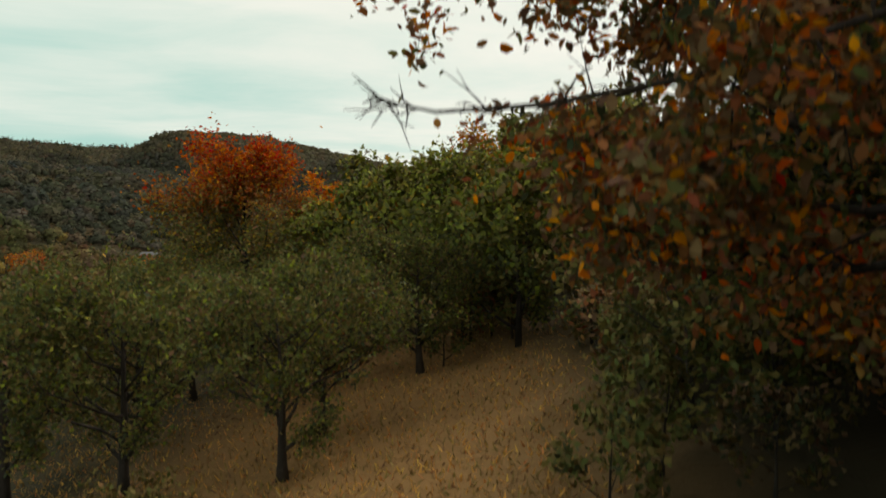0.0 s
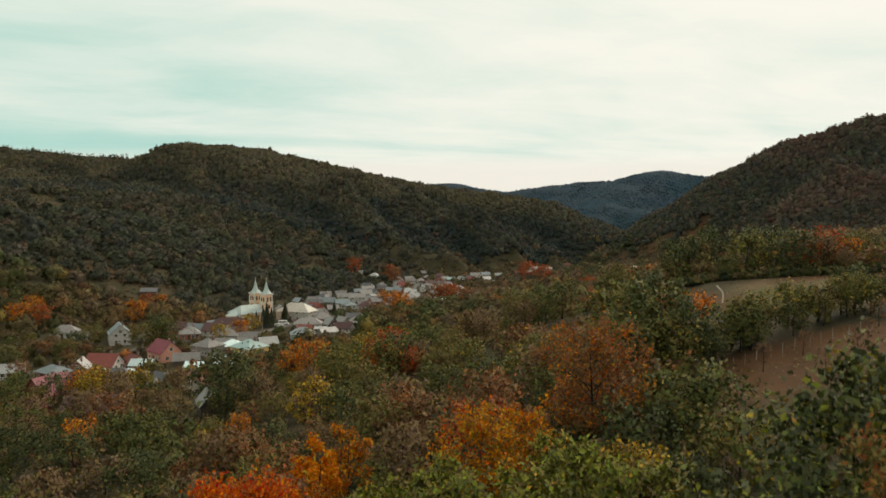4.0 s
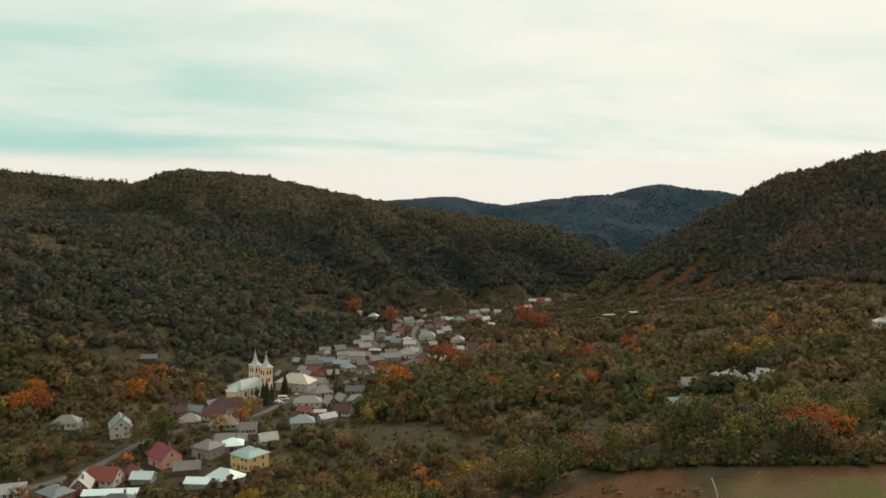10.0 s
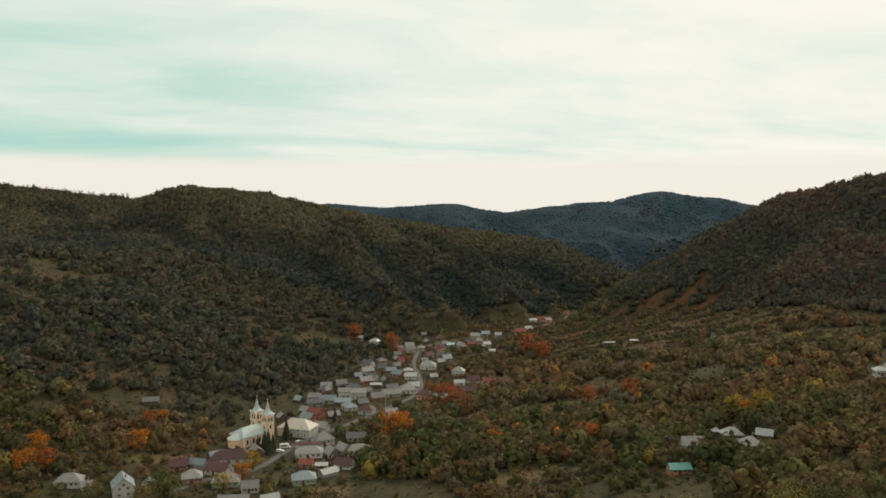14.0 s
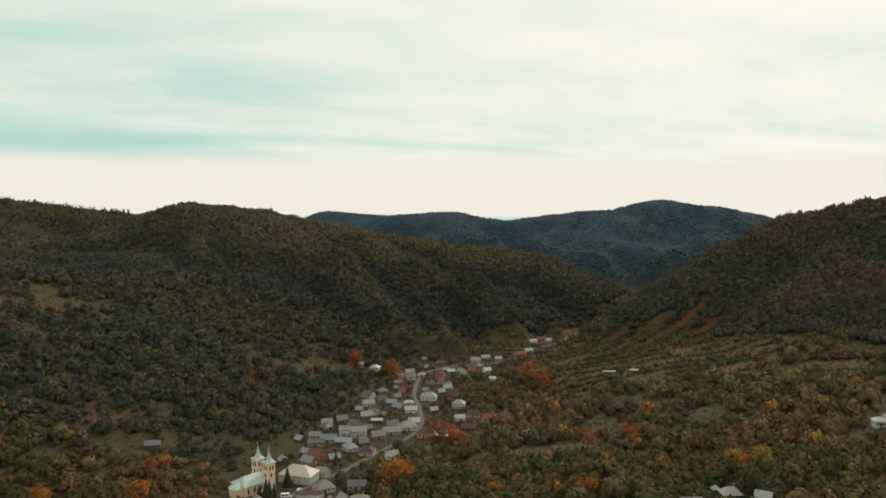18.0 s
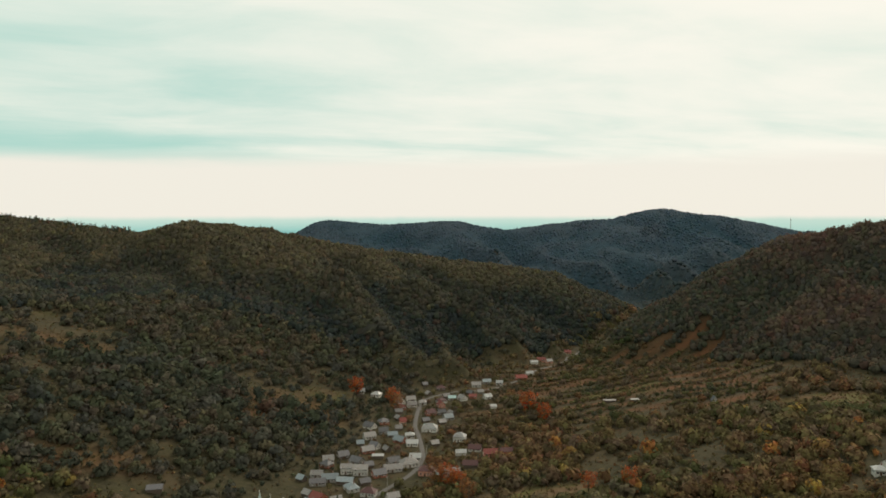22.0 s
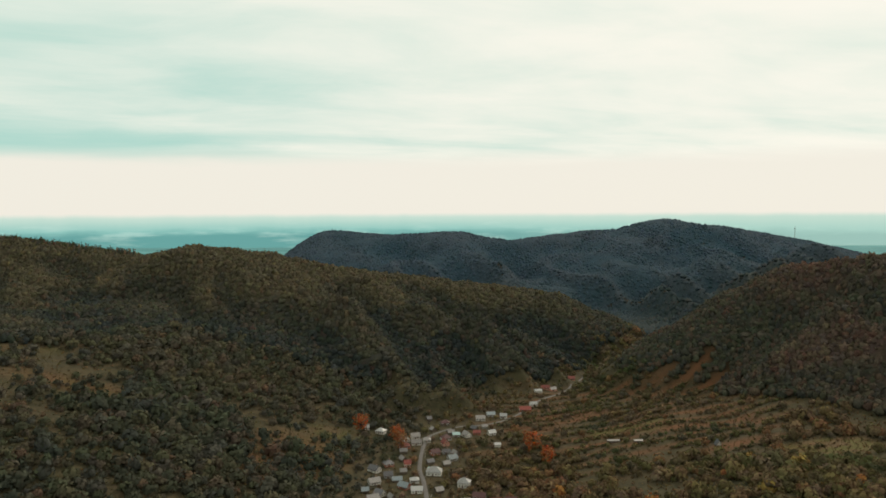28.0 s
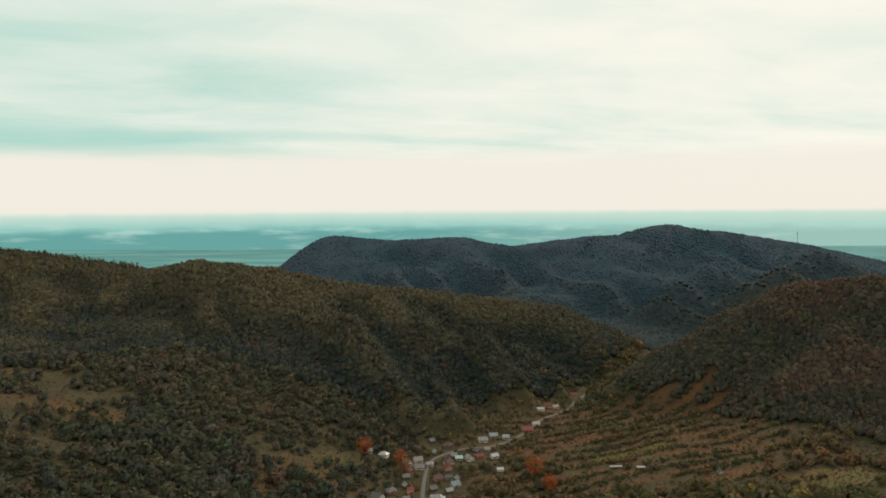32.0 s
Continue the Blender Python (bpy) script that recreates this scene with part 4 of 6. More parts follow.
for side in (-1, 1):
    tower = part("tower", Solid().box(-2.35, 2.35, -2.35, 2.35, -1.5, 15.3), PEACH, church)
    tower.location = (side * 4.95, 1.6, 0)
    for z, o in ((6.4, 0.25), (10.2, 0.28), (15.0, 0.5)):
        part("cornice", Solid().box(-2.35 - o, 2.35 + o, -2.35 - o, 2.35 + o, z, z + 0.42), TRIM, tower)
    for sx in (-1, 1):
        for sy in (-1, 1):
            part("pilaster", Solid().box(*sorted((sx * 1.9, sx * 2.43)), *sorted((sy * 1.9, sy * 2.43)), -1.5, 15.0), TRIM, tower)
    for a in (0, 90, 180, 270):
        for off in (-0.95, 0.95):
            q = Matrix.Rotation(radians(a), 4, "Z") @ Vector((off, -2.36, 0))
            w = part("window", Solid().add([(p, d, z) for d in (-0.09, 0.02) for p, z in arch(0.85, 2.3)], [list(range(11)), list(range(11, 22))[::-1]] + [(i, 11 + i, 11 + (i + 1) % 11, (i + 1) % 11) for i in range(11)]), GLASS, tower)
            w.matrix_basis = pose(q.x, q.y, 11.3, 0, 0, a)
        q = Matrix.Rotation(radians(a), 4, "Z") @ Vector((0, -2.36, 0))
        w = part("window", Solid().add([(p, d, z) for d in (-0.09, 0.02) for p, z in arch(0.9, 2.0)], [list(range(11)), list(range(11, 22))[::-1]] + [(i, 11 + i, 11 + (i + 1) % 11, (i + 1) % 11) for i in range(11)]), GLASS, tower)
        w.matrix_basis = pose(q.x, q.y, 7.4, 0, 0, a)
    rings, spire = [(2.95, 15.4), (1.75, 16.6), (1.15, 17.9), (0.75, 19.5), (0.32, 21.4), (0.05, 22.6)], Solid()
    for i, (rad, z) in enumerate(rings):
        spire.v += [(rad * 1.08 * math.cos(math.pi / 4 * k + math.pi / 8), rad * 1.08 * math.sin(math.pi / 4 * k + math.pi / 8), z) for k in range(8)]
    spire.f = [(i * 8 + k, i * 8 + (k + 1) % 8, i * 8 + 8 + (k + 1) % 8, i * 8 + 8 + k) for i in range(len(rings) - 1) for k in range(8)] + [tuple(range(8))[::-1]]
    part("spire", spire, CHURCH_ROOF, tower, "pale teal tin spire")
    part("cross", Solid().box(-0.07, 0.07, -0.07, 0.07, 22.4, 24.0).box(-0.45, 0.45, -0.06, 0.06, 23.3, 23.44), TRIM, tower)

# ---- road, lanes, vehicles, poles ----
ASPHALT = plain_material("worn_asphalt", (0.075, 0.073, 0.070), (0.115, 0.11, 0.105), 0.4, 0.85)
DIRT = plain_material("dirt_lane", (0.22, 0.19, 0.15), (0.32, 0.28, 0.22), 0.4, 0.95)


def strip(name, points, width, mat, label, lift=0.18):
    """A road that follows the land."""
    line = [Vector(p).to_3d() for p in points]
    fine = []
    for i in range(len(line) - 1):
        p0, p1, p2, p3 = line[max(i - 1, 0)], line[i], line[i + 1], line[min(i + 2, len(line) - 1)]
        for k in range(12):
            s = k / 12
            fine.append(0.5 * (2 * p1 + (p2 - p0) * s + (2 * p0 - 5 * p1 + 4 * p2 - p3) * s * s + (3 * p1 - p0 - 3 * p2 + p3) * s ** 3))
    fine.append(line[-1])
    s = Solid()
    for i, p in enumerate(fine):
        way = (fine[min(i + 1, len(fine) - 1)] - fine[max(i - 1, 0)]).normalized()
        off = Vector((-way.y, way.x, 0))
        for k in (-1, -0.5, 0, 0.5, 1):
            q = p + off * width / 2 * k
            s.v.append((q.x, q.y, float(ground(q.x, q.y)) + lift - (0.5 if abs(k) == 1 else 0)))
    s.f = [(i * 5 + k + 1, i * 5 + k, i * 5 + k + 5, i * 5 + k + 6) for i in range(len(fine) - 1) for k in range(4)]
    return tagged(new(name, s.mesh(name, mat, True)), label, "road", kind="structure")


ROAD = [(-150, 235), (-134, 262), (-130, 280), (-126, 305), (-112, 330), (-93, 345), (-84, 372), (-78, 395), (-60, 425), (-42, 462), (-24, 498), (-17, 530), (-18, 556), (-22, 594), (-26, 622), (-26, 660), (-24, 694), (-17, 722), (10, 750), (45, 765), (75, 800), (105, 860), (140, 905), (160, 935), (192, 1012)]
strip("road_main", ROAD, 5.4, ASPHALT, "worn grey asphalt village street")
strip("road_square", [(-98, 372), (-88, 376), (-78, 384)], 13, ASPHALT, "asphalt square in front of the church", 0.12)
strip("road_lane", [(50.8, 131.5), (54.0, 139.8), (55.9, 148.0)], 0.45, DIRT, "narrow dirt track along the field", 0.12)

PAINT = plain_material("white_car_paint", (0.62, 0.62, 0.60), (0.72, 0.72, 0.70), 0.5, 0.3, spec=0.5)
RUBBER = plain_material("black_rubber", (0.015, 0.015, 0.015), (0.03, 0.03, 0.03), 3.0)


def vehicle(name, x, y, turn, long, wide, tall, nose, label):
    ob = tagged(stand(name, x, y, turn), label, name, "parked vehicles")
    ob.location.z += 0.2
    l, h = long / 2, tall
    body = [(-l, 0.35), (l, 0.35), (l, 0.75), (l - nose * 0.4, 0.95), (l - nose, h - 0.1), (l - nose - 0.4, h), (-l + 0.3, h), (-l, h - 0.3)]
    part("body", Solid().add([(p, s * wide / 2, q) for s in (-1, 1) for p, q in body], [list(range(8)), list(range(8, 16))[::-1]] + [(i, 8 + i, 8 + (i + 1) % 8, (i + 1) % 8) for i in range(8)]), PAINT, ob)
    for s in (-1, 1):
        part("side_window", Solid().box(-l + 0.5, l - nose - 0.5, *sorted((s * wide / 2, s * (wide / 2 + 0.02))), h * 0.58, h * 0.86), GLASS, ob)
        for px in (-l * 0.62, l * 0.6):
            w = part("wheel", Solid().tube([(0, -0.12, 0), (0, 0.12, 0)], [0.34, 0.34], 12), RUBBER, ob)
            w.location = (px, s * (wide / 2 - 0.08), 0.34)
    part("windscreen", Solid().add([(l - nose * 0.42 + 0.02, -wide * 0.42, 1.0), (l - nose * 0.42 + 0.02, wide * 0.42, 1.0), (l - nose + 0.03, wide * 0.4, h - 0.15), (l - nose + 0.03, -wide * 0.4, h - 0.15)], [(0, 1, 2, 3)]), GLASS, ob)


vehicle("van", -84.5, 381, 10, 5.6, 2.0, 2.3, 1.1, "white minibus parked on the square")
vehicle("car", -85.5, 374, 5, 4.2, 1.7, 1.45, 1.5, "white car parked on the square")
vehicle("car", -79, 391, 60, 4.2, 1.7, 1.45, 1.5, "white car parked by the low shed")

POLE = plain_material("concrete_pole", (0.26, 0.25, 0.23), (0.38, 0.37, 0.34), 1.0)
WIRE = plain_material("power_wire", (0.02, 0.02, 0.02), (0.04, 0.04, 0.04), 1.0)


def pole(x, y, turn, tall, label):
    ob = tagged(stand("utility_pole", x, y, turn, 0.3), label, "utility pole", "poles along the street")
    part("post", Solid().tube([(0, 0, 0), (0, 0, tall)], [0.17, 0.10], 8), POLE, ob)
    part("crossarm", Solid().box(-0.9, 0.9, -0.06, 0.06, tall - 0.7, tall - 0.56), POLE, ob)
    for k in (-0.8, 0, 0.8):
        part("insulator", Solid().tube([(k, 0, tall - 0.56), (k, 0, tall - 0.36)], [0.05, 0.04], 6), TRIM, ob)
    return ob


line = [(-77, 186), (-66, 172), (-90, 262), (-110, 318), (-88, 350), (-62, 415), (-38, 470), (-14, 540), (-20, 600), (-22, 650)]
for i, (x, y) in enumerate(line):
    pole(x, y, 25, 8.5, "grey concrete utility pole beside the village street")
pole(36, 330, 10, 9, "lone concrete utility pole among orchard trees")
pole(52, 398, 10, 9, "lone concrete utility pole among orchard trees")
goal = tagged(stand("branched_post", -20, 372, 0, 0.2), "white branched steel post among the orchards", "post")
part("post", Solid().tube([(0, 0, 0), (-0.8, 0, 4.2)], [0.14, 0.10], 7), TRIM, goal)
part("arm", Solid().tube([(-0.8, 0, 4.0), (-5.2, 0.6, 4.3)], [0.12, 0.08], 7), TRIM, goal)
part("arm", Solid().tube([(-0.8, 0, 4.0), (5.4, -0.6, 6.4)], [0.12, 0.08], 7), TRIM, goal)
mast = tagged(stand("radio_mast", 1110, 2330, 0, 1), "thin lattice radio mast on the far range", "mast")
part("pole", Solid().tube([(0, 0, 0), (0, 0, 46)], [1.0, 0.6], 6), POLE, mast)
part("platform", Solid().tube([(0, 0, 38), (0, 0, 41)], [1.7, 1.7], 8), POLE, mast)


# outbuildings that fill the yards of the village
q = random.Random(91)
for _ in range(900):
    y = q.uniform(320, 770)
    x = float(np.interp(y, STREAM_Y, STREAM_X)) - 12 + q.uniform(-34, 32)
    if y < 430 and x < -100 or any((x - a) ** 2 + (y - b) ** 2 < (c + 5.2) ** 2 for a, b, c in HOUSE_SPOTS):
        continue
    if min(((x - (a[0] + (b[0] - a[0]) * k / 9)) ** 2 + (y - (a[1] + (b[1] - a[1]) * k / 9)) ** 2) for a, b in zip(ROAD, ROAD[1:]) for k in range(10)) < 64:
        continue
    if len(HOUSE_SPOTS) > 158:
        break
    kind = q.random()
    if kind < 0.55:
        house(x, y, q.choice((-60, -35, 10, 25)), q.uniform(6, 9), q.uniform(5, 6.5), 2.5, 2.4, "gable", q.choice(("grey", "grey", "dark", "blue")), "wood", "weathered timber barn with a grey roof among gardens", "barn", False)
    else:
        house(x, y, q.choice((-60, -35, 10, 25)), q.uniform(8, 11), q.uniform(7, 8.5), 2.9, 3.0, q.choice(("hip", "gable")), q.choice(("grey", "dark", "blue", "red", "maroon")), q.choice(("white", "grey", "brick", "wood")), "small village house with a steep roof among gardens")
HOUSES = len(HOUSE_SPOTS)
# no trees on the road
for a, b in zip(ROAD, ROAD[1:]):
    for k in range(8):
        HOUSE_SPOTS.append((a[0] + (b[0] - a[0]) * k / 8, a[1] + (b[1] - a[1]) * k / 8, 2.6))

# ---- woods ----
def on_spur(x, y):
    """0 in gullies, 1 on spurs: gully shade is put into leaf colours, with darker stands there."""
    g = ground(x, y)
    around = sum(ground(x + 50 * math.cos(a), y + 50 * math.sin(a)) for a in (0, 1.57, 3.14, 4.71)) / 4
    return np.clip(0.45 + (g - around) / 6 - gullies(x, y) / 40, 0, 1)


def season(r, x, y, w, own=0.5, cool=("dark", "green"), warm=("brown", "rust", "olive"), spurs=0.0, lean=0.0):
    """Leaf colours: each tree a little of its own, mostly that of the stand round it."""
    c = shades(r, len(x), w)
    f = 0.5 + 0.85 * bumps(x, y, 120) + 0.55 * bumps(x, y, 38)
    # relief shade put into the colour: gullies darker, spurs lighter
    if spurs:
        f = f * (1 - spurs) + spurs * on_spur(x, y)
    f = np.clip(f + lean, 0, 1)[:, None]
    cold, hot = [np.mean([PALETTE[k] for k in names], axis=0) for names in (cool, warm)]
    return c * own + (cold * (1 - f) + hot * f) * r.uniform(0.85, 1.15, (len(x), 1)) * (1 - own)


def sizes(r, n, low, high):
    """Many small, few large."""
    return low + (high - low) * r.random(n) ** 1.8


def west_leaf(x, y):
    # distance haze put in as a blue tint; darker towards the hill's foot
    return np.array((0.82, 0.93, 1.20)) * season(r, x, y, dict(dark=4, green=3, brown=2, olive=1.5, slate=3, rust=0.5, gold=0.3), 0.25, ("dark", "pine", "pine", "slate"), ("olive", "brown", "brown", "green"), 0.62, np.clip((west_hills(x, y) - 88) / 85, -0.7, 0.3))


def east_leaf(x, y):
    # blue tint paints the air's haze onto these leaves too
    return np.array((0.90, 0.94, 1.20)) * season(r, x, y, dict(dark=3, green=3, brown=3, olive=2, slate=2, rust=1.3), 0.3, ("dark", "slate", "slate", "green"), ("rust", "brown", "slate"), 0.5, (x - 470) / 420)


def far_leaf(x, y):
    # haze of the distance is put into the leaf colour, fully beyond 1900 m
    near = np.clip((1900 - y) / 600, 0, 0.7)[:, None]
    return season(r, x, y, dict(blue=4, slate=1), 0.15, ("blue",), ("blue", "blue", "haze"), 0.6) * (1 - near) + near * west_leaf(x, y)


def forest_edge(y):
    """Height on the west hills where the closed forest begins: it comes down to the floor at the valley head."""
    return 46 - 44 * np.clip((y - 790) / 140, 0, 1)


r = np.random.default_rng(11)
# forest of the west hill and its spur
x, y = scatter(r, -1000, 420, 700, 1330, 6.0)
m = (west_hills(x, y) > forest_edge(y) + 8 * bumps(x, y, 50)) & (x < np.interp(y, STREAM_Y, STREAM_X) - np.where(y > 830, 9, 25))
x, y = x[m], y[m]
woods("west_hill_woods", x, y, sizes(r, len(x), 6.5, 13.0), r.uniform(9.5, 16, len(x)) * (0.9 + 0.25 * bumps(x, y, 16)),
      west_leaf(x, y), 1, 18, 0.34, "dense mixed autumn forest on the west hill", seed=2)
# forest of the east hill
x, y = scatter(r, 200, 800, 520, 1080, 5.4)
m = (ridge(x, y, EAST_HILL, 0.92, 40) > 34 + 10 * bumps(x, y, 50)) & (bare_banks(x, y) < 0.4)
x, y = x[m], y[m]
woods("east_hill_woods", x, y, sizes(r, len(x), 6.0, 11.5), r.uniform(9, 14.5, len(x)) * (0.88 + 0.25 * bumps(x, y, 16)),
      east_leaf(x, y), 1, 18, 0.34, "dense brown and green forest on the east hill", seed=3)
# forest of the far range
x, y = scatter(r, -700, 1500, 1250, 2420, 9.5)
m = ((x > 120) | (y > 1700) | (ground(x, y) > 20)) & (y < np.interp(x, [-600, -390, 16, 649, 760, 1122, 1500], [2440, 2420, 2270, 2200, 2160, 2400, 2520]))
x, y = x[m], y[m]
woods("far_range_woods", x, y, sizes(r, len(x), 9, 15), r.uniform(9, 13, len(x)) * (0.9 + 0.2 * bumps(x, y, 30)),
      far_leaf(x, y), -1, 0, 0.3, "forest on the far range, haze-blue painted into its leaves", seed=4, lift=0.5)
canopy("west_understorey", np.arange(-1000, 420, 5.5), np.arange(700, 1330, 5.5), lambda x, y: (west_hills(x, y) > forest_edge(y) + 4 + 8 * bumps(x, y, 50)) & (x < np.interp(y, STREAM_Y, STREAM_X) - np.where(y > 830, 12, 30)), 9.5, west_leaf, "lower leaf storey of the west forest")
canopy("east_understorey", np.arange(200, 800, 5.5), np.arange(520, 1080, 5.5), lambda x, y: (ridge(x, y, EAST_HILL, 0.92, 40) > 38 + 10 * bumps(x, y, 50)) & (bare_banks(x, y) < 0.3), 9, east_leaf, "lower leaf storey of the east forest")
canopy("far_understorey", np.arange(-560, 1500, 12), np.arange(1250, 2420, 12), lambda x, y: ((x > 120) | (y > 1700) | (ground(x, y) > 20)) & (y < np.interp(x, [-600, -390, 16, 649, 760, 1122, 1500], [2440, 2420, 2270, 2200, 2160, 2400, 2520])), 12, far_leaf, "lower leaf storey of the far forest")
canopy("slope_understorey", np.arange(-640, -60, 5.0), np.arange(430, 900, 5.0), lambda x, y: (x - np.interp(y, STREAM_Y, STREAM_X) < -70) & (0.62 + 0.6 * bumps(x, y, 30) + 0.55 * bumps(x, y, 85) - fields(x, y) > 0.98) & (west_hills(x, y) < forest_edge(y) + 8) & (np.abs(x) < 0.68 * y),
       4.5, lambda x, y: season(r, x, y, dict(dark=1), 0.1, ("dark", "pine", "pine"), ("brown", "dark", "slate", "pine"), 0.3), "lower leaf storey of the scrub on the west slope")
# scrub and orchards over the valley sides
def clear_of_houses(x, y):
    ok = np.full(len(x), True)
    for hx, hy, reach in HOUSE_SPOTS:
        ok &= (x - hx) ** 2 + (y - hy) ** 2 > (reach + 2.2) ** 2
    return ok


def scrub(name, x0, x1, y0, y1, step, wide, high, lobes, cards, size, keep, w, label, seed):
    x, y = scatter(r, x0, x1, y0, y1, step)
    open_land = np.maximum(fields(x, y), bare_banks(x, y) * 0.8)
    d = x - np.interp(y, STREAM_Y, STREAM_X)
    hood = clear_of(x, y)
    hill = np.maximum(west_hills(x, y) - forest_edge(y) - 4, ridge(x, y, EAST_HILL, 0.92, 40) - 38)
    thick = 0.58 + 0.8 * bumps(x, y, 30) + 0.75 * bumps(x, y, 85) + 0.3 * (y < 420) + 0.25 * (d < -40) * (y < 520) - 0.1 * ((d > 40) & (y > 420)) + 0.08 * ((d < -60) & (y > 420)) + 0.6 * ((d < -5) & (y > 770)) + 0.5 * clear_of(x, y)
    s, much = terraces(x, y)
    thick = thick * (1 - much) + much * np.where(s > 0.62, 0.8 + 0.5 * bumps(x, y, 34), 0.10)
    m = (r.random(len(x)) < thick * keep) & (r.random(len(x)) > open_land * 1.05) & (r.random(len(x)) > hood * 0.25) & clear_of_houses(x, y) & ((hill < 4) | (np.abs(d + 8) < 30) & (y > 760))
    x, y, d = x[m], y[m], d[m]
    low = np.full(len(x), 1.0)
    for hx, hy, reach in HOUSE_SPOTS[:HOUSES]:
        low = np.where((np.abs(x - hx) < reach + 3) & (y < hy) & (y > hy - 20), 0.5, low)
    size_by = low * (1 + 0.35 * np.clip(bumps(x, y, 85), -0.5, 1) * (clear_of(x, y) < 0.3)) * sizes(r, len(x), 0.45, 1.6) * (1 - 0.38 * clear_of(x, y)) * (1 - 0.3 * terraces(x, y)[1])
    west = ((d < -30) & (y > 420))[:, None]
    # past y = 400 some blue haze is mixed into the leaf colour
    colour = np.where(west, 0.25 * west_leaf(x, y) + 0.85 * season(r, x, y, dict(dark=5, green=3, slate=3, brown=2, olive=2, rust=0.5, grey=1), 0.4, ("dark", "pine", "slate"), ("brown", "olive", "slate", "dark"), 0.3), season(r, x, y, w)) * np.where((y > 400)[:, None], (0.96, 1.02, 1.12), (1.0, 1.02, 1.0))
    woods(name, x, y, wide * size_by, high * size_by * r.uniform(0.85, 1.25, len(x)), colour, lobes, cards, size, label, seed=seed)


MIX = dict(green=5, dark=3.5, olive=4, brown=4.5, rust=2, orange=0.35, yellow=0.25, grey=3, straw=1)
scrub("valley_trees", -330, 330, 206, 400, 5.2, 6.8, 7.6, 2, 84, 0.22, 1.0, MIX, "mixed autumn orchard trees and bushes in the valley", 5)
scrub("valley_trees_beyond", -400, 400, 400, 560, 5.8, 7.4, 8.0, 2, 56, 0.25, 1.0, MIX, "mixed autumn trees and bushes beyond the church", 15)
scrub("slope_trees", -640, 640, 560, 900, 6.3, 8.4, 8.8, 2, 46, 0.27, 1.0, dict(green=3, dark=4, olive=3, brown=3.5, rust=1.4, grey=2, slate=3), "scrub and small autumn trees on the valley slopes", 6)
scrub("upper_slope_trees", -800, 320, 900, 1250, 7.0, 8.6, 9.0, 2, 24, 0.3, 1.0, dict(green=4, dark=3, olive=3, brown=3, rust=0.8, slate=2, grey=1), "scrub and trees in the upper valley", 7)
# hedges along the terrace steps of the east slope
hx, hy = [], []
for k in range(21, 37):
    x = np.arange(50, 345, 1.9)
    y = 25.0 * k + 0.16 * x
    for _ in range(4):
        y = 25.0 * k + 0.16 * x - 9 * bumps(x, y, 55)
    m = (terraces(x, y + 3)[1] > 0.2) & (bumps(x, y, 26) + 0.5 * bumps(x, y, 9) > -0.35) & (ridge(x, y, EAST_HILL, 0.92, 40) < 38) & clear_of_houses(x, y)
    hx.append(x[m] + r.normal(0, 0.8, int(m.sum())))
    hy.append(y[m] + r.normal(0, 1.6, int(m.sum())))
x, y = np.concatenate(hx), np.concatenate(hy)
woods("terrace_hedges", x, y, sizes(r, len(x), 3.0, 6.2), sizes(r, len(x), 2.8, 6.4), season(r, x, y, dict(dark=4, green=3, olive=2, brown=2, grey=1), 0.5, ("dark", "pine", "green"), ("olive", "brown", "dark")), 2, 8, 0.3, "dark hedges and bushes along the terrace steps", seed=31)
# low bushes and tufts on the open slopes
x, y = scatter(r, -520, 400, 210, 920, 3.1)
m = (fields(x, y) * 0.7 + bare_banks(x, y) + 0.5 - terraces(x, y)[1] * 0.35 > r.uniform(0, 1.5, len(x))) & (np.abs(x) < 0.66 * y) & ((clear_of(x, y) < 0.5) | (r.random(len(x)) < 0.5)) & (west_hills(x, y) < forest_edge(y)) & (ridge(x, y, EAST_HILL, 0.92, 40) < 36)
m &= clear_of_houses(x, y)
x, y = x[m], y[m]
woods("low_bushes", x, y, sizes(r, len(x), 0.7, 2.8), sizes(r, len(x), 0.5, 2.4), season(r, x, y, dict(olive=3, brown=4, grey=3, green=2, dark=2, rust=1)), 0, 7, 0.75, "low bushes and dry tufts on the open slopes", seed=33)
# tall thin trees along the western crest
k = r.random(240)
x = -860 + 330 * k + r.normal(0, 5, 240)
y = np.interp(x, [-1500, -790, -624, -500], [1500, 1300, 1264, 1190]) + r.normal(0, 10, 240)
woods("crest_trees", x, y, r.uniform(4, 6.5, 240), r.uniform(15, 22, 240), shades(r, 240, dict(dark=3, slate=3, brown=1)), 2, 8, 0.3, "tall thin trees along the western crest", seed=8)
# bracken and small bushes on the brown bank below the field
x, y = r.uniform(4, 60, 900), r.uniform(116, 206, 900)
m = (bare_banks(x, y) > 0.3) & (bumps(x, y, 9) > -0.1)
x, y = x[m], y[m]
woods("bracken", x, y, sizes(r, len(x), 0.8, 3.0), sizes(r, len(x), 0.6, 2.4), shades(r, len(x), dict(rust=4, brown=4, olive=3, green=1, straw=1)), 0, 26, 0.34, "rust-brown bracken and small bushes on the bank", seed=9, lift=0.6)

# ---- single trees ----
def unit(v):
    return v / np.maximum(np.linalg.norm(v, axis=-1, keepdims=True), 1e-9)


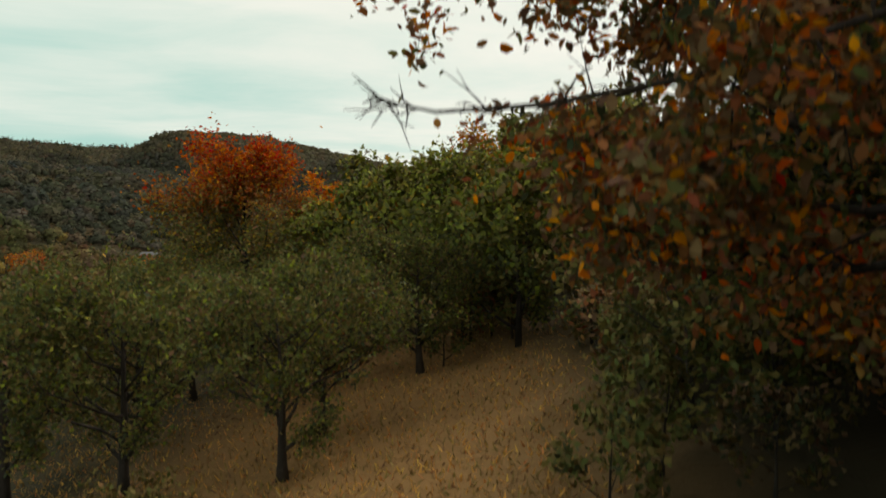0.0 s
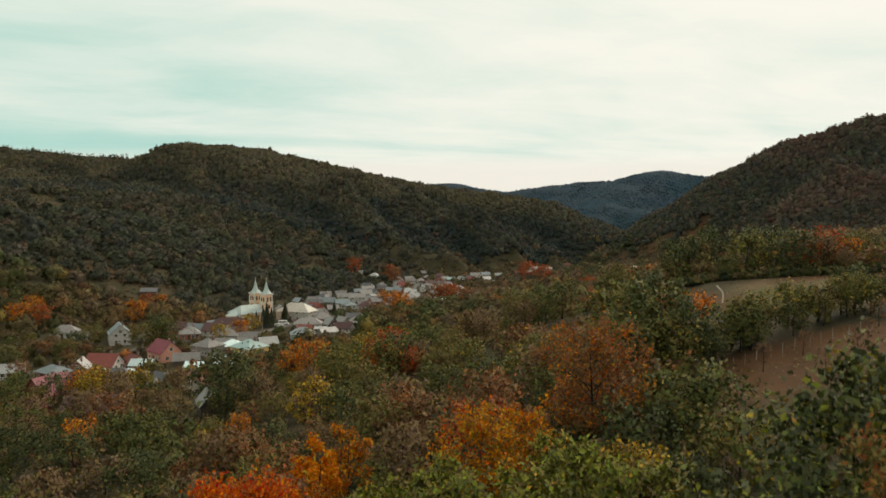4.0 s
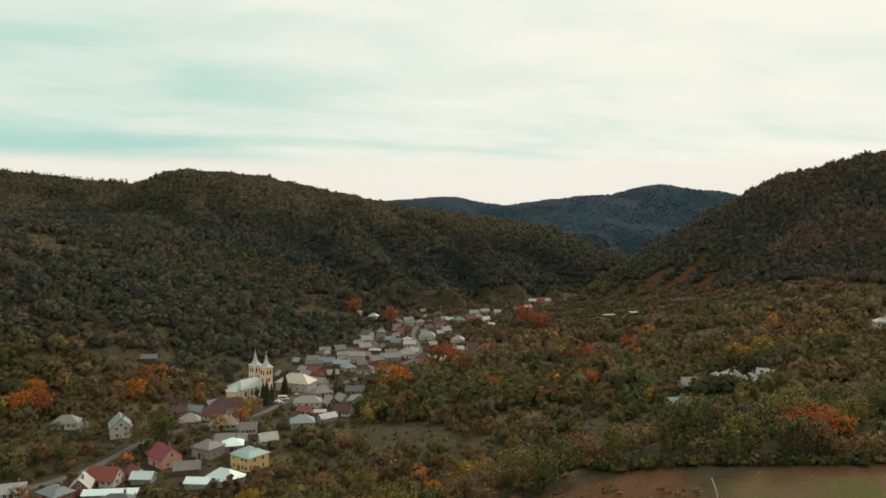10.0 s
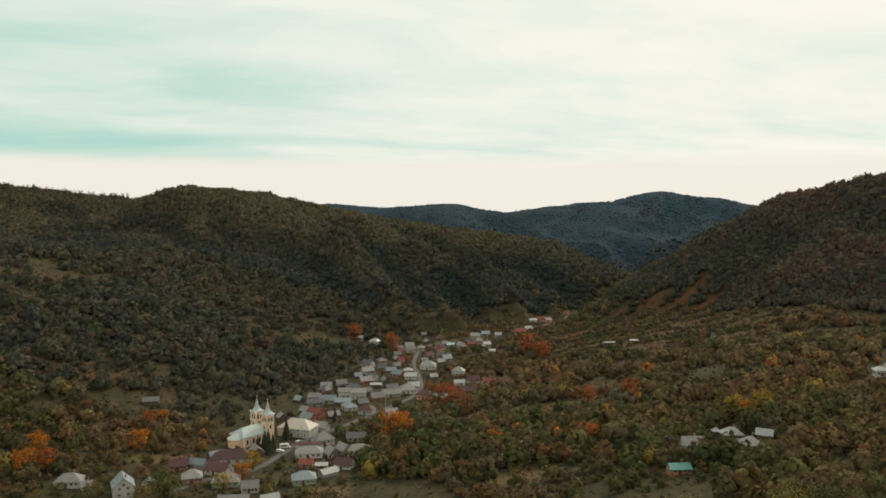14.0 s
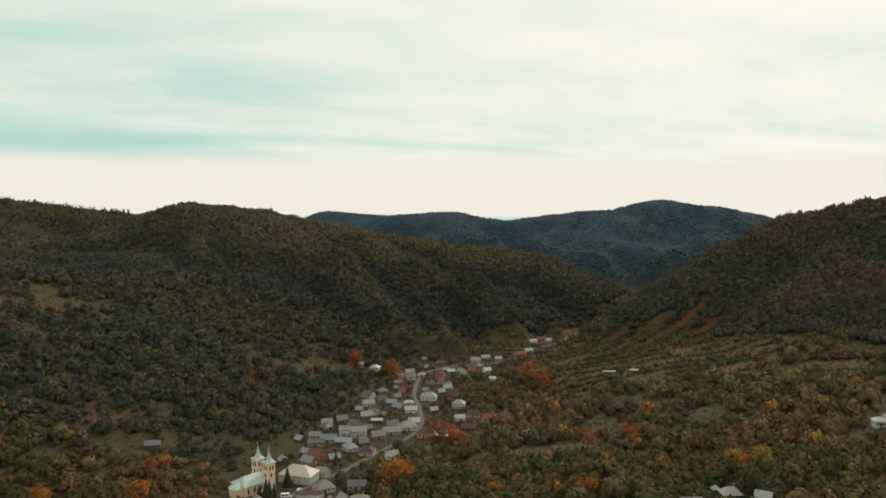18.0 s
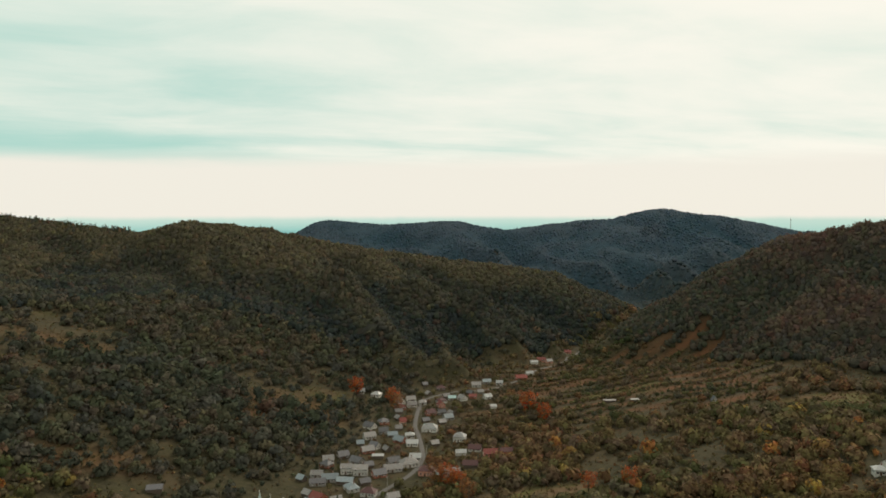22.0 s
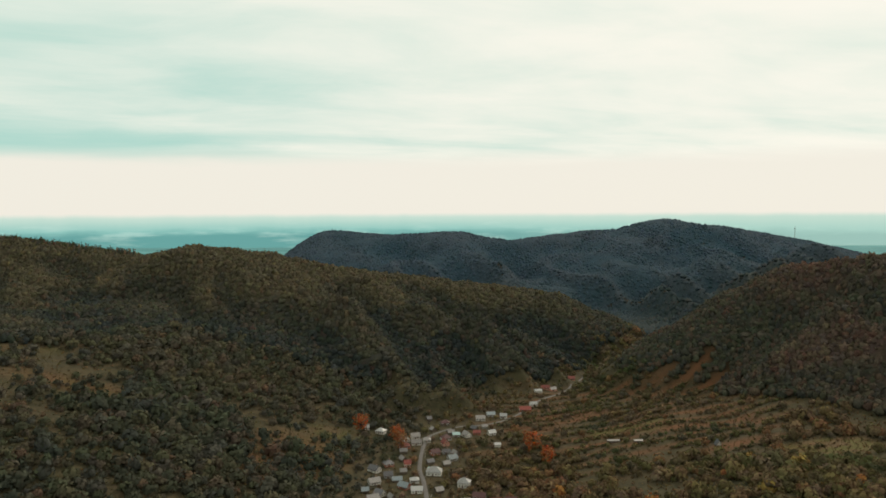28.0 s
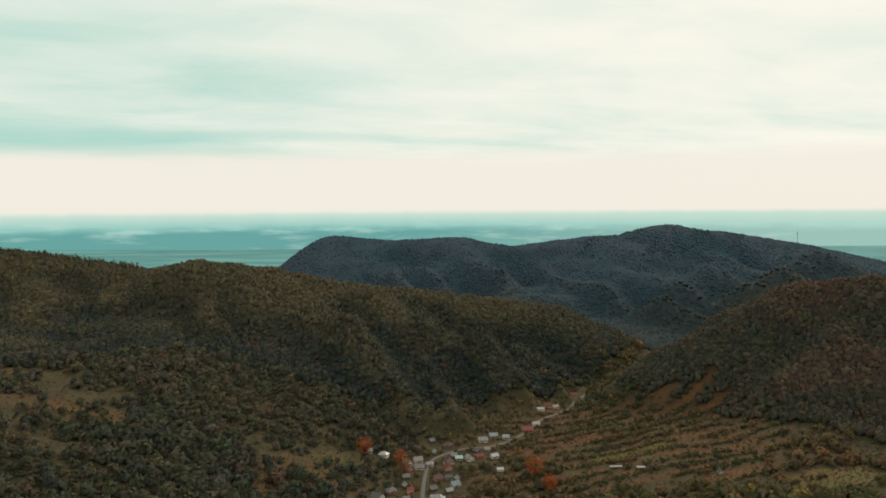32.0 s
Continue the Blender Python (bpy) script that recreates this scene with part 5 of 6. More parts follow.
def grow(seed, tall, spread, bare, leaves, leaf, colours, upright=0.5, limbs=9, trunk=0.025, droop=0.0, top=None, broad=0.55, top_at=0.5, fine=True, fluff=0.06, oval=False, belly=0.7):
    """One tree at the origin: (wood mesh, crown mesh). bare: height of the clear trunk as a share; upright: how steeply limbs rise;
    colours: palette shares; top: colours that take over towards the top."""
    r = np.random.default_rng(seed)
    wood = Solid()
    rad = tall * trunk
    lean = r.normal(0, 0.04, 2) * tall
    stem = [np.array([lean[0] * s + 0.02 * tall * math.sin(4 * s + seed) * s, lean[1] * s + 0.015 * tall * math.cos(5 * s + seed) * s, tall * 0.92 * s]) for s in np.linspace(0, 1, 8)]
    stem_r = [rad * (1.35 if i == 0 else 1) * (1 - 0.9 * i / 7) + 0.008 for i in range(8)]
    wood.tube(stem if fine else stem[::2] + stem[-1:], stem_r if fine else stem_r[::2] + stem_r[-1:], 8 if fine else 5)
    tips = []

    def at(s):
        k = min(s * 7, 6.999)
        i = int(k)
        return stem[i] + (stem[i + 1] - stem[i]) * (k - i), stem_r[i]

    for j in range(limbs):
        s = bare + (0.95 - bare) * (j + r.random()) / limbs
        p, rr = at(s)
        a = j * 2.4 + r.normal(0, 0.4)
        shape = math.sin(math.pi * min(max((s - bare) / (1.02 - bare), 0.0), 1.0) ** belly) * 0.75 + 0.3
        reach = spread * shape * r.uniform(0.75, 1.15)
        rise = reach * (upright * r.uniform(0.7, 1.3)) + 0.1
        out = np.array([math.cos(a), math.sin(a), 0])
        pts = [p + out * reach * q + np.array([0, 0, rise * (q ** 1.2) - droop * reach * q * q]) + r.normal(0, 0.035, 3) * reach for q in (0, 0.3, 0.6, 0.85, 1)]
        pts[0] = p
        lr = [rr * 0.55, rr * 0.42, rr * 0.28, rr * 0.15, rr * 0.05 + 0.004]
        if fine or j % 2:
            wood.tube(pts if fine else pts[::2], lr if fine else lr[::2], 6 if fine else 3)
        for k in range(5):
            q = r.uniform(0.3, 1.0)
            i = min(int(q * 4), 3)
            b = pts[i] + (pts[i + 1] - pts[i]) * (q * 4 - i)
            way = unit(out * r.uniform(0.2, 1) + r.normal(0, 0.6, 3) + np.array([0, 0, upright * 1.2 - droop]))
            ln = reach * r.uniform(0.28, 0.55)
            e = b + way * ln
            m = (b + e) / 2 + r.normal(0, 0.06, 3) * ln
            if fine:
                wood.tube([b, m, e], [lr[i] * 0.5, lr[i] * 0.3, 0.006], 4)
            tips.append((b, m, e))
            for _ in range(2):
                way2 = unit(way + r.normal(0, 0.6, 3) + np.array([0, 0, upright * 0.6]))
                e2 = m + way2 * ln * r.uniform(0.4, 0.8)
                if fine:
                    wood.tube([m, (m + e2) / 2 + r.normal(0, 0.03, 3) * ln, e2], [lr[i] * 0.22 + 0.004, 0.006, 0.004], 3)
                tips.append((m, (m + e2) / 2, e2))
    tips = np.array(tips)
    pick = r.integers(0, len(tips), leaves)
    q = r.uniform(0.1, 1.08, (leaves, 1))
    a, m, e = tips[pick, 0], tips[pick, 1], tips[pick, 2]
    c = (1 - q) ** 2 * a + 2 * q * (1 - q) * m + q * q * e + r.normal(0, fluff * spread, (leaves, 3))
    n = unit(r.normal(size=(leaves, 3)) + np.array([0, 0, 0.5]))
    heart = unit(c - np.array([0, 0, tall * 0.42]))
    if not fine:
        n = -n * np.sign((n * heart).sum(1))[:, None]
    ax = unit(np.cross(n, r.normal(size=(leaves, 3))) + np.array([0, 0, -0.5 * (0.3 + droop)]))
    bx = unit(np.cross(n, ax))
    ln = leaf * r.uniform(0.6, 1.3, (leaves, 1))
    wd = ln * r.uniform(0.8, 1.2, (leaves, 1)) * broad
    fold = n * ln * r.uniform(-0.15, 0.25, (leaves, 1))
    if oval:
        v = [c - ax * ln * 0.5, c - ax * ln * 0.18 + bx * wd * 0.5 + fold, c + ax * ln * 0.22 + bx * wd * 0.42 + fold, c + ax * ln * 0.5, c + ax * ln * 0.22 - bx * wd * 0.42 + fold, c - ax * ln * 0.18 - bx * wd * 0.5 + fold]
    else:
        v = [c - ax * ln * 0.5, c + bx * wd * 0.5 + fold, c + ax * ln * 0.5, c - bx * wd * 0.5 + fold]
    k = len(v)
    v = np.stack(v, 1).reshape(-1, 3)
    col = shades(r, leaves, colours)
    if top:
        h = np.clip((c[:, 2] / tall - top_at) / 0.3 + r.normal(0, 0.2, leaves), 0, 1)[:, None]
        col = col * (1 - h) + shades(r, leaves, top) * h
    me = mesh_of("crown", v, np.arange(leaves * k).reshape(-1, k), (LEAF,))
    if not fine:
        way = unit(heart * 0.75 - n * 0.4 + np.array([0, 0, 0.15]))
        me.polygons.foreach_set("use_smooth", np.full(leaves, True))
        me.normals_split_custom_set_from_vertices(np.repeat(way, k, 0))
    per_vertex(me, "leaf_colour", np.concatenate([np.repeat(col, k, 0), np.ones((leaves * k, 1))], 1), "FLOAT_COLOR")
    return wood.mesh("trunk", BARK, True), me


def tree(meshes, x, y, turn, size, label, name="tree", category="tree", group="", sink=0.15):
    ob = stand(name, x, y, turn, sink)
    ob.scale = (size, size, size)
    part("trunk", meshes[0], None, ob)
    part("crown", meshes[1], None, ob)
    return tagged(ob, label, category, group)


# ---- the brow where the flight starts ----
AUTUMN = dict(rust=5, orange=2.2, brown=4, red=0.3, olive=1.5, green=1.2, dark=1)
tree(grow(21, 14.5, 7.2, 0.16, 66000, 0.22, AUTUMN, 0.30, 46, 0.022, droop=0.3, oval=True, broad=0.5, fluff=0.035, belly=0.95), 9.2, 10.4, 40, 1.0, "big walnut tree with rust-brown and orange drooping leaves", "walnut_tree", "walnut tree")
tree(grow(22, 17.2, 5.2, 0.10, 40000, 0.17, dict(lush=1.2, gold=0.8, green=5, dark=4), 0.9, 34, 0.013, fluff=0.07, top=dict(gold=1.5, rust=1.5, green=4, lush=1)), 10.8, 17.5, 10, 1.0, "tall tree with feathery yellow-green upright shoots", "tall_tree")
tree(grow(23, 17.5, 5.4, 0.12, 26000, 0.28, dict(lush=1, gold=0.5, green=4, dark=5), 0.9, 26, 0.015, top=dict(olive=3, rust=2), fluff=0.07), 16, 22, 80, 1.0, "tall green tree with thin upright shoots", "tall_tree")
BACK = grow(24, 17, 5.6, 0.06, 14000, 0.38, dict(dark=6, green=5, lush=0.8, gold=0.5), 0.7, 30, 0.016, fine=False, fluff=0.1, broad=0.65)
for x, y, s, a in ((15, 27, 1.0, 0), (21, 30, 1.05, 120), (27, 34, 0.95, 70), (15.5, 13.5, 0.78, 200), (19, 20, 0.85, 30), (12.6, 13.2, 0.62, 10), (12.2, 16.5, 0.66, 60), (17.5, 16.5, 0.8, 110), (11.2, 21.5, 0.5, 160), (14.5, 19.5, 0.7, 260),
                   # these eight stand out of view, added to keep light off the brow
                   (15, 5, 0.5, 15), (13, -3, 0.5, 75), (19, 10, 0.6, 140), (20, 0, 0.6, 220), (10, -11, 0.5, 300), (18, -12, 0.6, 45), (25, 22, 1.0, 250), (24, 14, 0.9, 310)):
    tree(BACK, x, y, a, s, "tall dense dark green tree of the thicket, some unseen to block light", "thicket_tree", "tree", "thicket beside the brow")
twig = Solid()
q = random.Random(4)
limb = [Vector((6.0, 9.6, 47.6)), Vector((3.2, 9.2, 46.6)), Vector((1.2, 8.9, 46.2)), Vector((-0.1, 8.8, 46.1)), Vector((-0.9, 8.7, 46.25))]
twig.tube(limb, [0.060, 0.045, 0.032, 0.022, 0.009], 6)
for k in range(26):
    f = q.uniform(1.2, 3.9)
    b = limb[int(f)].lerp(limb[int(f) + 1], f - int(f))
    way = Vector((q.uniform(-1, 0.2), q.uniform(-0.5, 0.5), q.uniform(-0.5, 0.9))).normalized() * q.uniform(0.25, 0.75)
    mid = b + way * 0.5 + Vector((q.uniform(-0.08, 0.08), 0, q.uniform(-0.08, 0.08)))
    twig.tube([b, mid, b + way], [0.018, 0.012, 0.005], 4)
    twig.tube([mid, mid + way * 0.4 + Vector((0.05, 0.05, q.uniform(-0.2, 0.25)))], [0.010, 0.005], 3)
bare_limb = tagged(new("dead_branch", twig.mesh("dead_branch", BARK, True)), "bare dead branch reaching out of the walnut crown", "branch")
ORCHARD = [grow(31 + i, 6.4, 3.4, 0.17, 9000, 0.19, dict(olive=4, green=7, brown=1, lush=1, dark=2), 0.75, 16, 0.030, broad=0.6, fluff=0.08) for i in range(3)]
orchard_places = [(-5.0, 22), (-4.6, 27), (-10.8, 24), (-13.2, 31), (-15.5, 25), (-8.5, 35), (-19, 33), (-1.2, 36), (-14, 40), (-21, 42)]
for i, (x, y) in enumerate(orchard_places):
    tree(ORCHARD[i % 3], x, y, i * 77, 0.88 + 0.06 * (i % 5), "old plum tree with sparse olive-brown leaves", "plum_tree", "plum tree", "orchard on the brow")
tree(grow(41, 15.0, 5.0, 0.02, 30000, 0.30, dict(olive=5, green=4, gold=2, brown=1), 1.0, 38, 0.014, fluff=0.1, top_at=0.68, top=dict(red=4, rust=2, orange=2), belly=0.42), -13.3, 50, 0, 1.0, "slender tree, olive below and red at the top", "cherry_tree", "cherry tree")
tree(grow(42, 14.0, 2.2, 0.15, 5000, 0.34, dict(orange=4, rust=2, olive=2), 1.2, 20, 0.013, fluff=0.1, top=dict(orange=4, yellow=1)), -11.6, 64, 30, 1.0, "slim orange birch-like tree in autumn leaf", "birch_tree", "birch tree")
tree(grow(43, 13.0, 2.2, 0.15, 4500, 0.34, dict(orange=3, rust=2, olive=2, yellow=1), 1.2, 20, 0.013, fluff=0.1), -9.0, 70, 130, 1.0, "slim orange tree in autumn leaf", "birch_tree", "birch tree")
tree(grow(44, 14.5, 4.2, 0.2, 9000, 0.34, dict(orange=4, yellow=2.5, olive=2, rust=1), 0.7, 22, 0.018, fluff=0.09), 3.6, 61, 0, 1.0, "orange and yellow cherry tree in full autumn leaf", "cherry_tree", "cherry tree")
tree(grow(45, 15.5, 5.2, 0.2, 9000, 0.38, dict(rust=4, brown=4, orange=1.5, olive=1), 0.8, 22, 0.016, fluff=0.09), 15.6, 76, 50, 1.0, "large rust-brown tree at the field's edge", "cherry_tree", "cherry tree")
GREENS = [grow(51 + i, 11.2, 3.9, 0.05, 5600, 0.40, dict(lush=3, green=6, olive=2, dark=3), 0.9, 24, 0.016, fine=False, fluff=0.09, belly=0.5, top=dict(lush=4, green=3, olive=2, yellow=0.3)) for i in range(3)]
for i, (x, y, s) in enumerate([(-3.5, 47, 1.05), (1.2, 43, 0.95), (5.2, 47, 1.08), (-7.5, 46, 0.9), (-1, 54, 1.1), (8.8, 41, 1.0), (3.8, 37, 0.85), (12.5, 48, 1.05), (9, 56, 1.0), (-5.5, 57, 0.95)]):
    tree(GREENS[i % 3], x, y, i * 61, s, "bushy green tree turning yellow at its tips", "green_tree", "tree", "green thicket on the slope")
BUSHES = [grow(61 + i, 3.2, 2.0, 0.04, 900, 0.31, w, 0.8, 10, 0.02, fluff=0.1, fine=False) for i, w in enumerate((dict(green=4, olive=4, dark=1), dict(brown=4, olive=3, dark=3), dict(straw=2, olive=4, green=2), dict(rust=3, brown=4, olive=1)))]
r = np.random.default_rng(71)
for i in range(110):
    y = r.uniform(15, 62)
    x = r.uniform(-0.66, 0.62) * y
    if (x - 6.6) ** 2 + (y - 10) ** 2 < 30 or (x < 6.5 and y < 35) or (x > 22 and y < 40) and r.random() < 0.3:
        continue
    tree(BUSHES[int(r.choice(4, p=(0.42, 0.28, 0.18, 0.12)))], x, y, r.uniform(0, 360), r.uniform(0.55, 1.35), "wild bush in faded autumn leaf on the grassy slope", "bush", "bush", "bushes on the slope")
SMALL = grow(72, 5.2, 2.4, 0.3, 3600, 0.16, dict(green=5, dark=2, olive=2), 0.5, 12, 0.02)
for i, (x, y, k) in enumerate(((3.3, 14.2, 0.62), (4.8, 15.8, 0.75), (6.2, 13.4, 0.6), (7.6, 16.4, 0.9), (9.4, 14.6, 0.8), (5.6, 20.5, 0.8), (-7.4, 17.5, 0.5), (11.5, 17.5, 0.9))):
    tree(BUSHES[(0, 0, 1, 0, 3, 0, 2, 1)[i]], x, y, i * 83, k, "leafy green bush in the shade of the walnut", "bush", "bush", "bushes on the slope")
tree(SMALL, 6.4, 18.5, 0, 1.0, "small dark green tree on a thin trunk", "small_tree")
for i, (x, y) in enumerate([(12.5, 26), (20, 28), (24, 36), (9.5, 29)]):
    tree(GREENS[i % 3], x, y, i * 50, 0.62 + 0.05 * (i % 3), "dense dark green thicket tree", "thicket_tree", "tree", "thicket beside the brow")

# ---- trees between the brow and the village ----
KINDS = []
for i, w in enumerate((dict(green=5, dark=2, olive=2), dict(olive=5, green=2, brown=1), dict(green=4, olive=3, yellow=0.4), dict(brown=5, grey=2, olive=2), dict(rust=3, brown=4), dict(dark=5, green=2),
                       dict(orange=2.6, yellow=0.5, rust=2.6, brown=0.8), dict(grey=4, straw=2, olive=2), dict(red=2.6, rust=4, brown=2), dict(yellow=3, olive=3))):
    KINDS.append(grow(81 + i, 8.5, 3.5, 0.10, 1600, 0.46, w, 0.65, 20, 0.02, fine=False, fluff=0.11, broad=0.7))
SHARE = np.array([5, 4, 4.5, 4.5, 2.8, 3.5, 0.9, 1.6, 0.5, 0.9])
count = 0
spots = []
for i in range(2200):
    y = r.uniform(58, 212)
    x = r.uniform(-0.64, 0.66) * y
    if fields(x, y) > 0.25 or (x > 30 and y < 101) or (x > 37 and y < 150) or bare_banks(x, y) > 0.25 and r.random() < 0.96 or any((x - a) ** 2 + (y - b) ** 2 < 2.6 ** 2 for a, b in spots[-700:]):
        continue
    if any((x - a) ** 2 + (y - b) ** 2 < 8.5 ** 2 for a, b in ((-108, 197), (-90, 204), (-82, 205), (-70, 199), (-49, 151), (-78, 161), (-92, 163))):
        continue
    spots.append((x, y))
    if len(spots) > 500:
        break
SHRUB = [grow(95 + i, 3.6, 2.3, 0.03, 280, 0.64, w, 0.7, 9, 0.02, fine=False, fluff=0.12, broad=0.7) for i, w in enumerate((dict(green=4, olive=3), dict(brown=4, rust=1, olive=2), dict(straw=3, grey=3, olive=2), dict(dark=4, green=3)))]
for x, y in spots:
    warm = float(bumps(x, y, 22))
    if r.random() < 0.46:
        tree(SHRUB[int(r.integers(0, 4))], x, y, r.uniform(0, 360), r.uniform(0.6, 1.4), "low bush in faded autumn leaf among orchard trees", "bush", "bush", "bushes above the village")
    else:
        p = SHARE * np.array([1, 1, 1, 1 + warm, 1 + 2 * max(warm, 0), 1, 1, 1, 1, 1])
        tree(KINDS[int(r.choice(10, p=p / p.sum()))], x, y, r.uniform(0, 360), r.uniform(0.5, 1.15), "orchard tree in autumn leaf above the village", "orchard_tree", "tree", "trees above the village")
for i in range(46):
    k = i / 45
    x, y = 26 + 58 * k + r.normal(0, 2.0), 99.5 + 9 * k + r.normal(0, 2.2)
    tree(KINDS[int(r.choice([0, 0, 1, 2, 2, 5]))], x, y, r.uniform(0, 360), r.uniform(0.75, 1.2) * (1.0 if x < 36 else 0.66), "green tree in the belt between two fields", "orchard_tree", "tree", "belt between the fields")
# the ones that stand out
FLAME, GOLD, SCARLET, DEEP = KINDS[6], KINDS[9], KINDS[8], KINDS[5]
for x, y, kind, s, label in ((36, 108, FLAME, 1.1, "bright orange tree beside the field"), (15.5, 84, FLAME, 1.0, "orange tree at the edge of the slope"), (-31, 166, FLAME, 1.25, "round orange tree below the slope"),
                             (-36, 172, FLAME, 1.0, "orange tree beside another below the slope"), (30, 104, KINDS[0], 1.5, "tall green tree at the field's corner"), (27, 112, KINDS[2], 1.5, "tall green tree by the brown slope"),
                             (34, 118, KINDS[5], 1.4, "dark green tree at the field's corner"), (24, 98, KINDS[0], 1.3, "green tree above the brown slope"), (-87, 178, GOLD, 1.2, "golden tree beside the red-roofed barn"),
                             (-92, 184, FLAME, 1.1, "orange tree in a village garden"), (-80, 186, GOLD, 1.0, "yellow tree in a village garden"), (-42, 138, DEEP, 1.6, "dark conical tree near the old barn"),
                             (84, 160, SCARLET, 1.1, "scarlet tree along the field's hedge"), (79, 161, SCARLET, 0.95, "red tree along the field's hedge"), (90, 162, FLAME, 0.85, "orange tree along the field's hedge"),
                             (70, 163, DEEP, 1.25, "dark green tree along the hedge"), (62, 168, DEEP, 1.35, "dark green tree along the hedge"), (56, 173, DEEP, 1.2, "green tree along the hedge")):
    tree(kind, x, y, x * 13 % 360, s, label, "orchard_tree", "tree")
for x, y, kind, s, label in ((-156, 366, FLAME, 1.35, "tall bright orange tree behind the white house"), (-160, 408, FLAME, 1.0, "orange tree at the foot of the west slope"), (-166, 402, SCARLET, 1.0, "rusty tree at the foot of the west slope"),
                             (-29, 390, FLAME, 1.9, "large round orange tree beside the grey cottages"), (-23, 396, FLAME, 1.6, "orange tree beyond the grey cottages"), (0, 468, SCARLET, 1.7, "rust-red tree by the stream"),
                             (8, 460, SCARLET, 1.6, "rust-red tree by the stream"), (-6, 474, KINDS[4], 1.6, "rust-brown tree by the stream"), (14, 440, KINDS[4], 1.5, "rust-brown tree among orchards"), (87, 432, SCARLET, 1.3, "red tree on the east slope"),
                             (68, 345, SCARLET, 1.1, "red tree among the eastern orchards"), (73, 350, FLAME, 0.9, "orange tree among the eastern orchards"), (26, 352, FLAME, 1.2, "orange tree in the lower orchard"), (110, 424, SCARLET, 1.4, "tall red tree on the east slope"),
                             (142, 352, GOLD, 1.3, "golden tree above the farm"), (152, 340, GOLD, 1.4, "golden tree beside the farm"), (146, 346, FLAME, 1.0, "orange tree beside the farm"), (76, 655, SCARLET, 2.2, "large rust-red tree on the terraces"),
                             (84, 612, SCARLET, 1.8, "rust-red tree below the terraces"), (-88, 712, SCARLET, 2.0, "rust-red tree at the wood's edge"), (-50, 690, SCARLET, 1.9, "rust-red tree above the street"), (-46, 672, KINDS[4], 1.8, "rust-brown tree above the street"),
                             (-98, 316, KINDS[9], 1.0, "golden tree beside the church lane"), (-93, 330, FLAME, 1.0, "orange tree beside the church lane"), (-92, 345, GOLD, 1.1, "golden tree beside the church lane"), (-190, 322, FLAME, 1.4, "orange tree at the valley's west edge"),
                             (-184, 330, SCARLET, 1.2, "rusty tree at the valley's west edge"), (-196, 345, FLAME, 1.2, "orange tree at the foot of the west slope"), (-44, 880, FLAME, 0.9, "orange tree on the spur of the west hill"), (-120, 300, DEEP, 1.6, "large dark tree beside the lane"),
                             (-114, 296, KINDS[0], 1.5, "large green tree beside the lane"), (-122, 290, KINDS[1], 1.3, "olive tree beside the lane")):
    tree(kind, x, y, abs(x * 17) % 360, s, label, "garden_tree", "tree")


g = np.random.default_rng(53)
for x, y in zip(g.uniform(-205, -126, 60), g.uniform(226, 312, 60)):
    if abs(x) < 0.66 * y and not any((x - a) ** 2 + (y - b) ** 2 < (c + 3.5) ** 2 for a, b, c in HOUSE_SPOTS):
        tree(KINDS[int(g.choice([0, 0, 1, 1, 3, 4, 5, 5, 7]))], x, y, g.uniform(0, 360), g.uniform(0.45, 0.95), "garden tree in faded autumn leaf beside the lane", "garden_tree", "tree", "garden trees of the village")


def spruce(seed, tall, wide, count):
    """Drooping dark tiers round a straight stem."""
    q = np.random.default_rng(seed)
    h = q.random(count) ** 0.8
    a = q.uniform(0, 2 * np.pi, count)
    rad = wide * (1.02 - h) * q.uniform(0.35, 1, count)
    c = np.stack([rad * np.cos(a), rad * np.sin(a), tall * (0.06 + 0.94 * h) - 0.25 * rad], 1)
    out = np.stack([np.cos(a), np.sin(a), -0.35 * np.ones(count)], 1)
    side = np.stack([-np.sin(a), np.cos(a), q.normal(0, 0.3, count)], 1)
    ln, wd = (0.10 * tall * (1.15 - h))[:, None], (0.045 * tall * (1.15 - h))[:, None]
    v = np.stack([c - out * ln * 0.5, c + side * wd, c + out * ln * 0.6, c - side * wd], 1).reshape(-1, 3)
    me = mesh_of("crown", v, np.arange(count * 4).reshape(-1, 4), (LEAF,))
    per_vertex(me, "leaf_colour", np.concatenate([np.repeat(shades(q, count, dict(dark=5, slate=2)), 4, 0), np.ones((count * 4, 1))], 1), "FLOAT_COLOR")
    return Solid().tube([(0, 0, 0), (0, 0, tall * 0.97)], [tall * 0.018, 0.03], 7).mesh("trunk", BARK, True), me


SPRUCE = spruce(5, 13, 2.8, 1500)
for x, y, s in ((-91, 371, 1.05), (-87.5, 398, 0.95), (-99, 381, 0.6), (-96, 384, 0.75), (-89.5, 375, 0.8), (-66, 436, 0.7), (-90, 500, 0.7)):
    tree(SPRUCE, x, y, x * 7 % 360, s, "dark spruce standing beside the church square", "spruce_tree", "spruce")

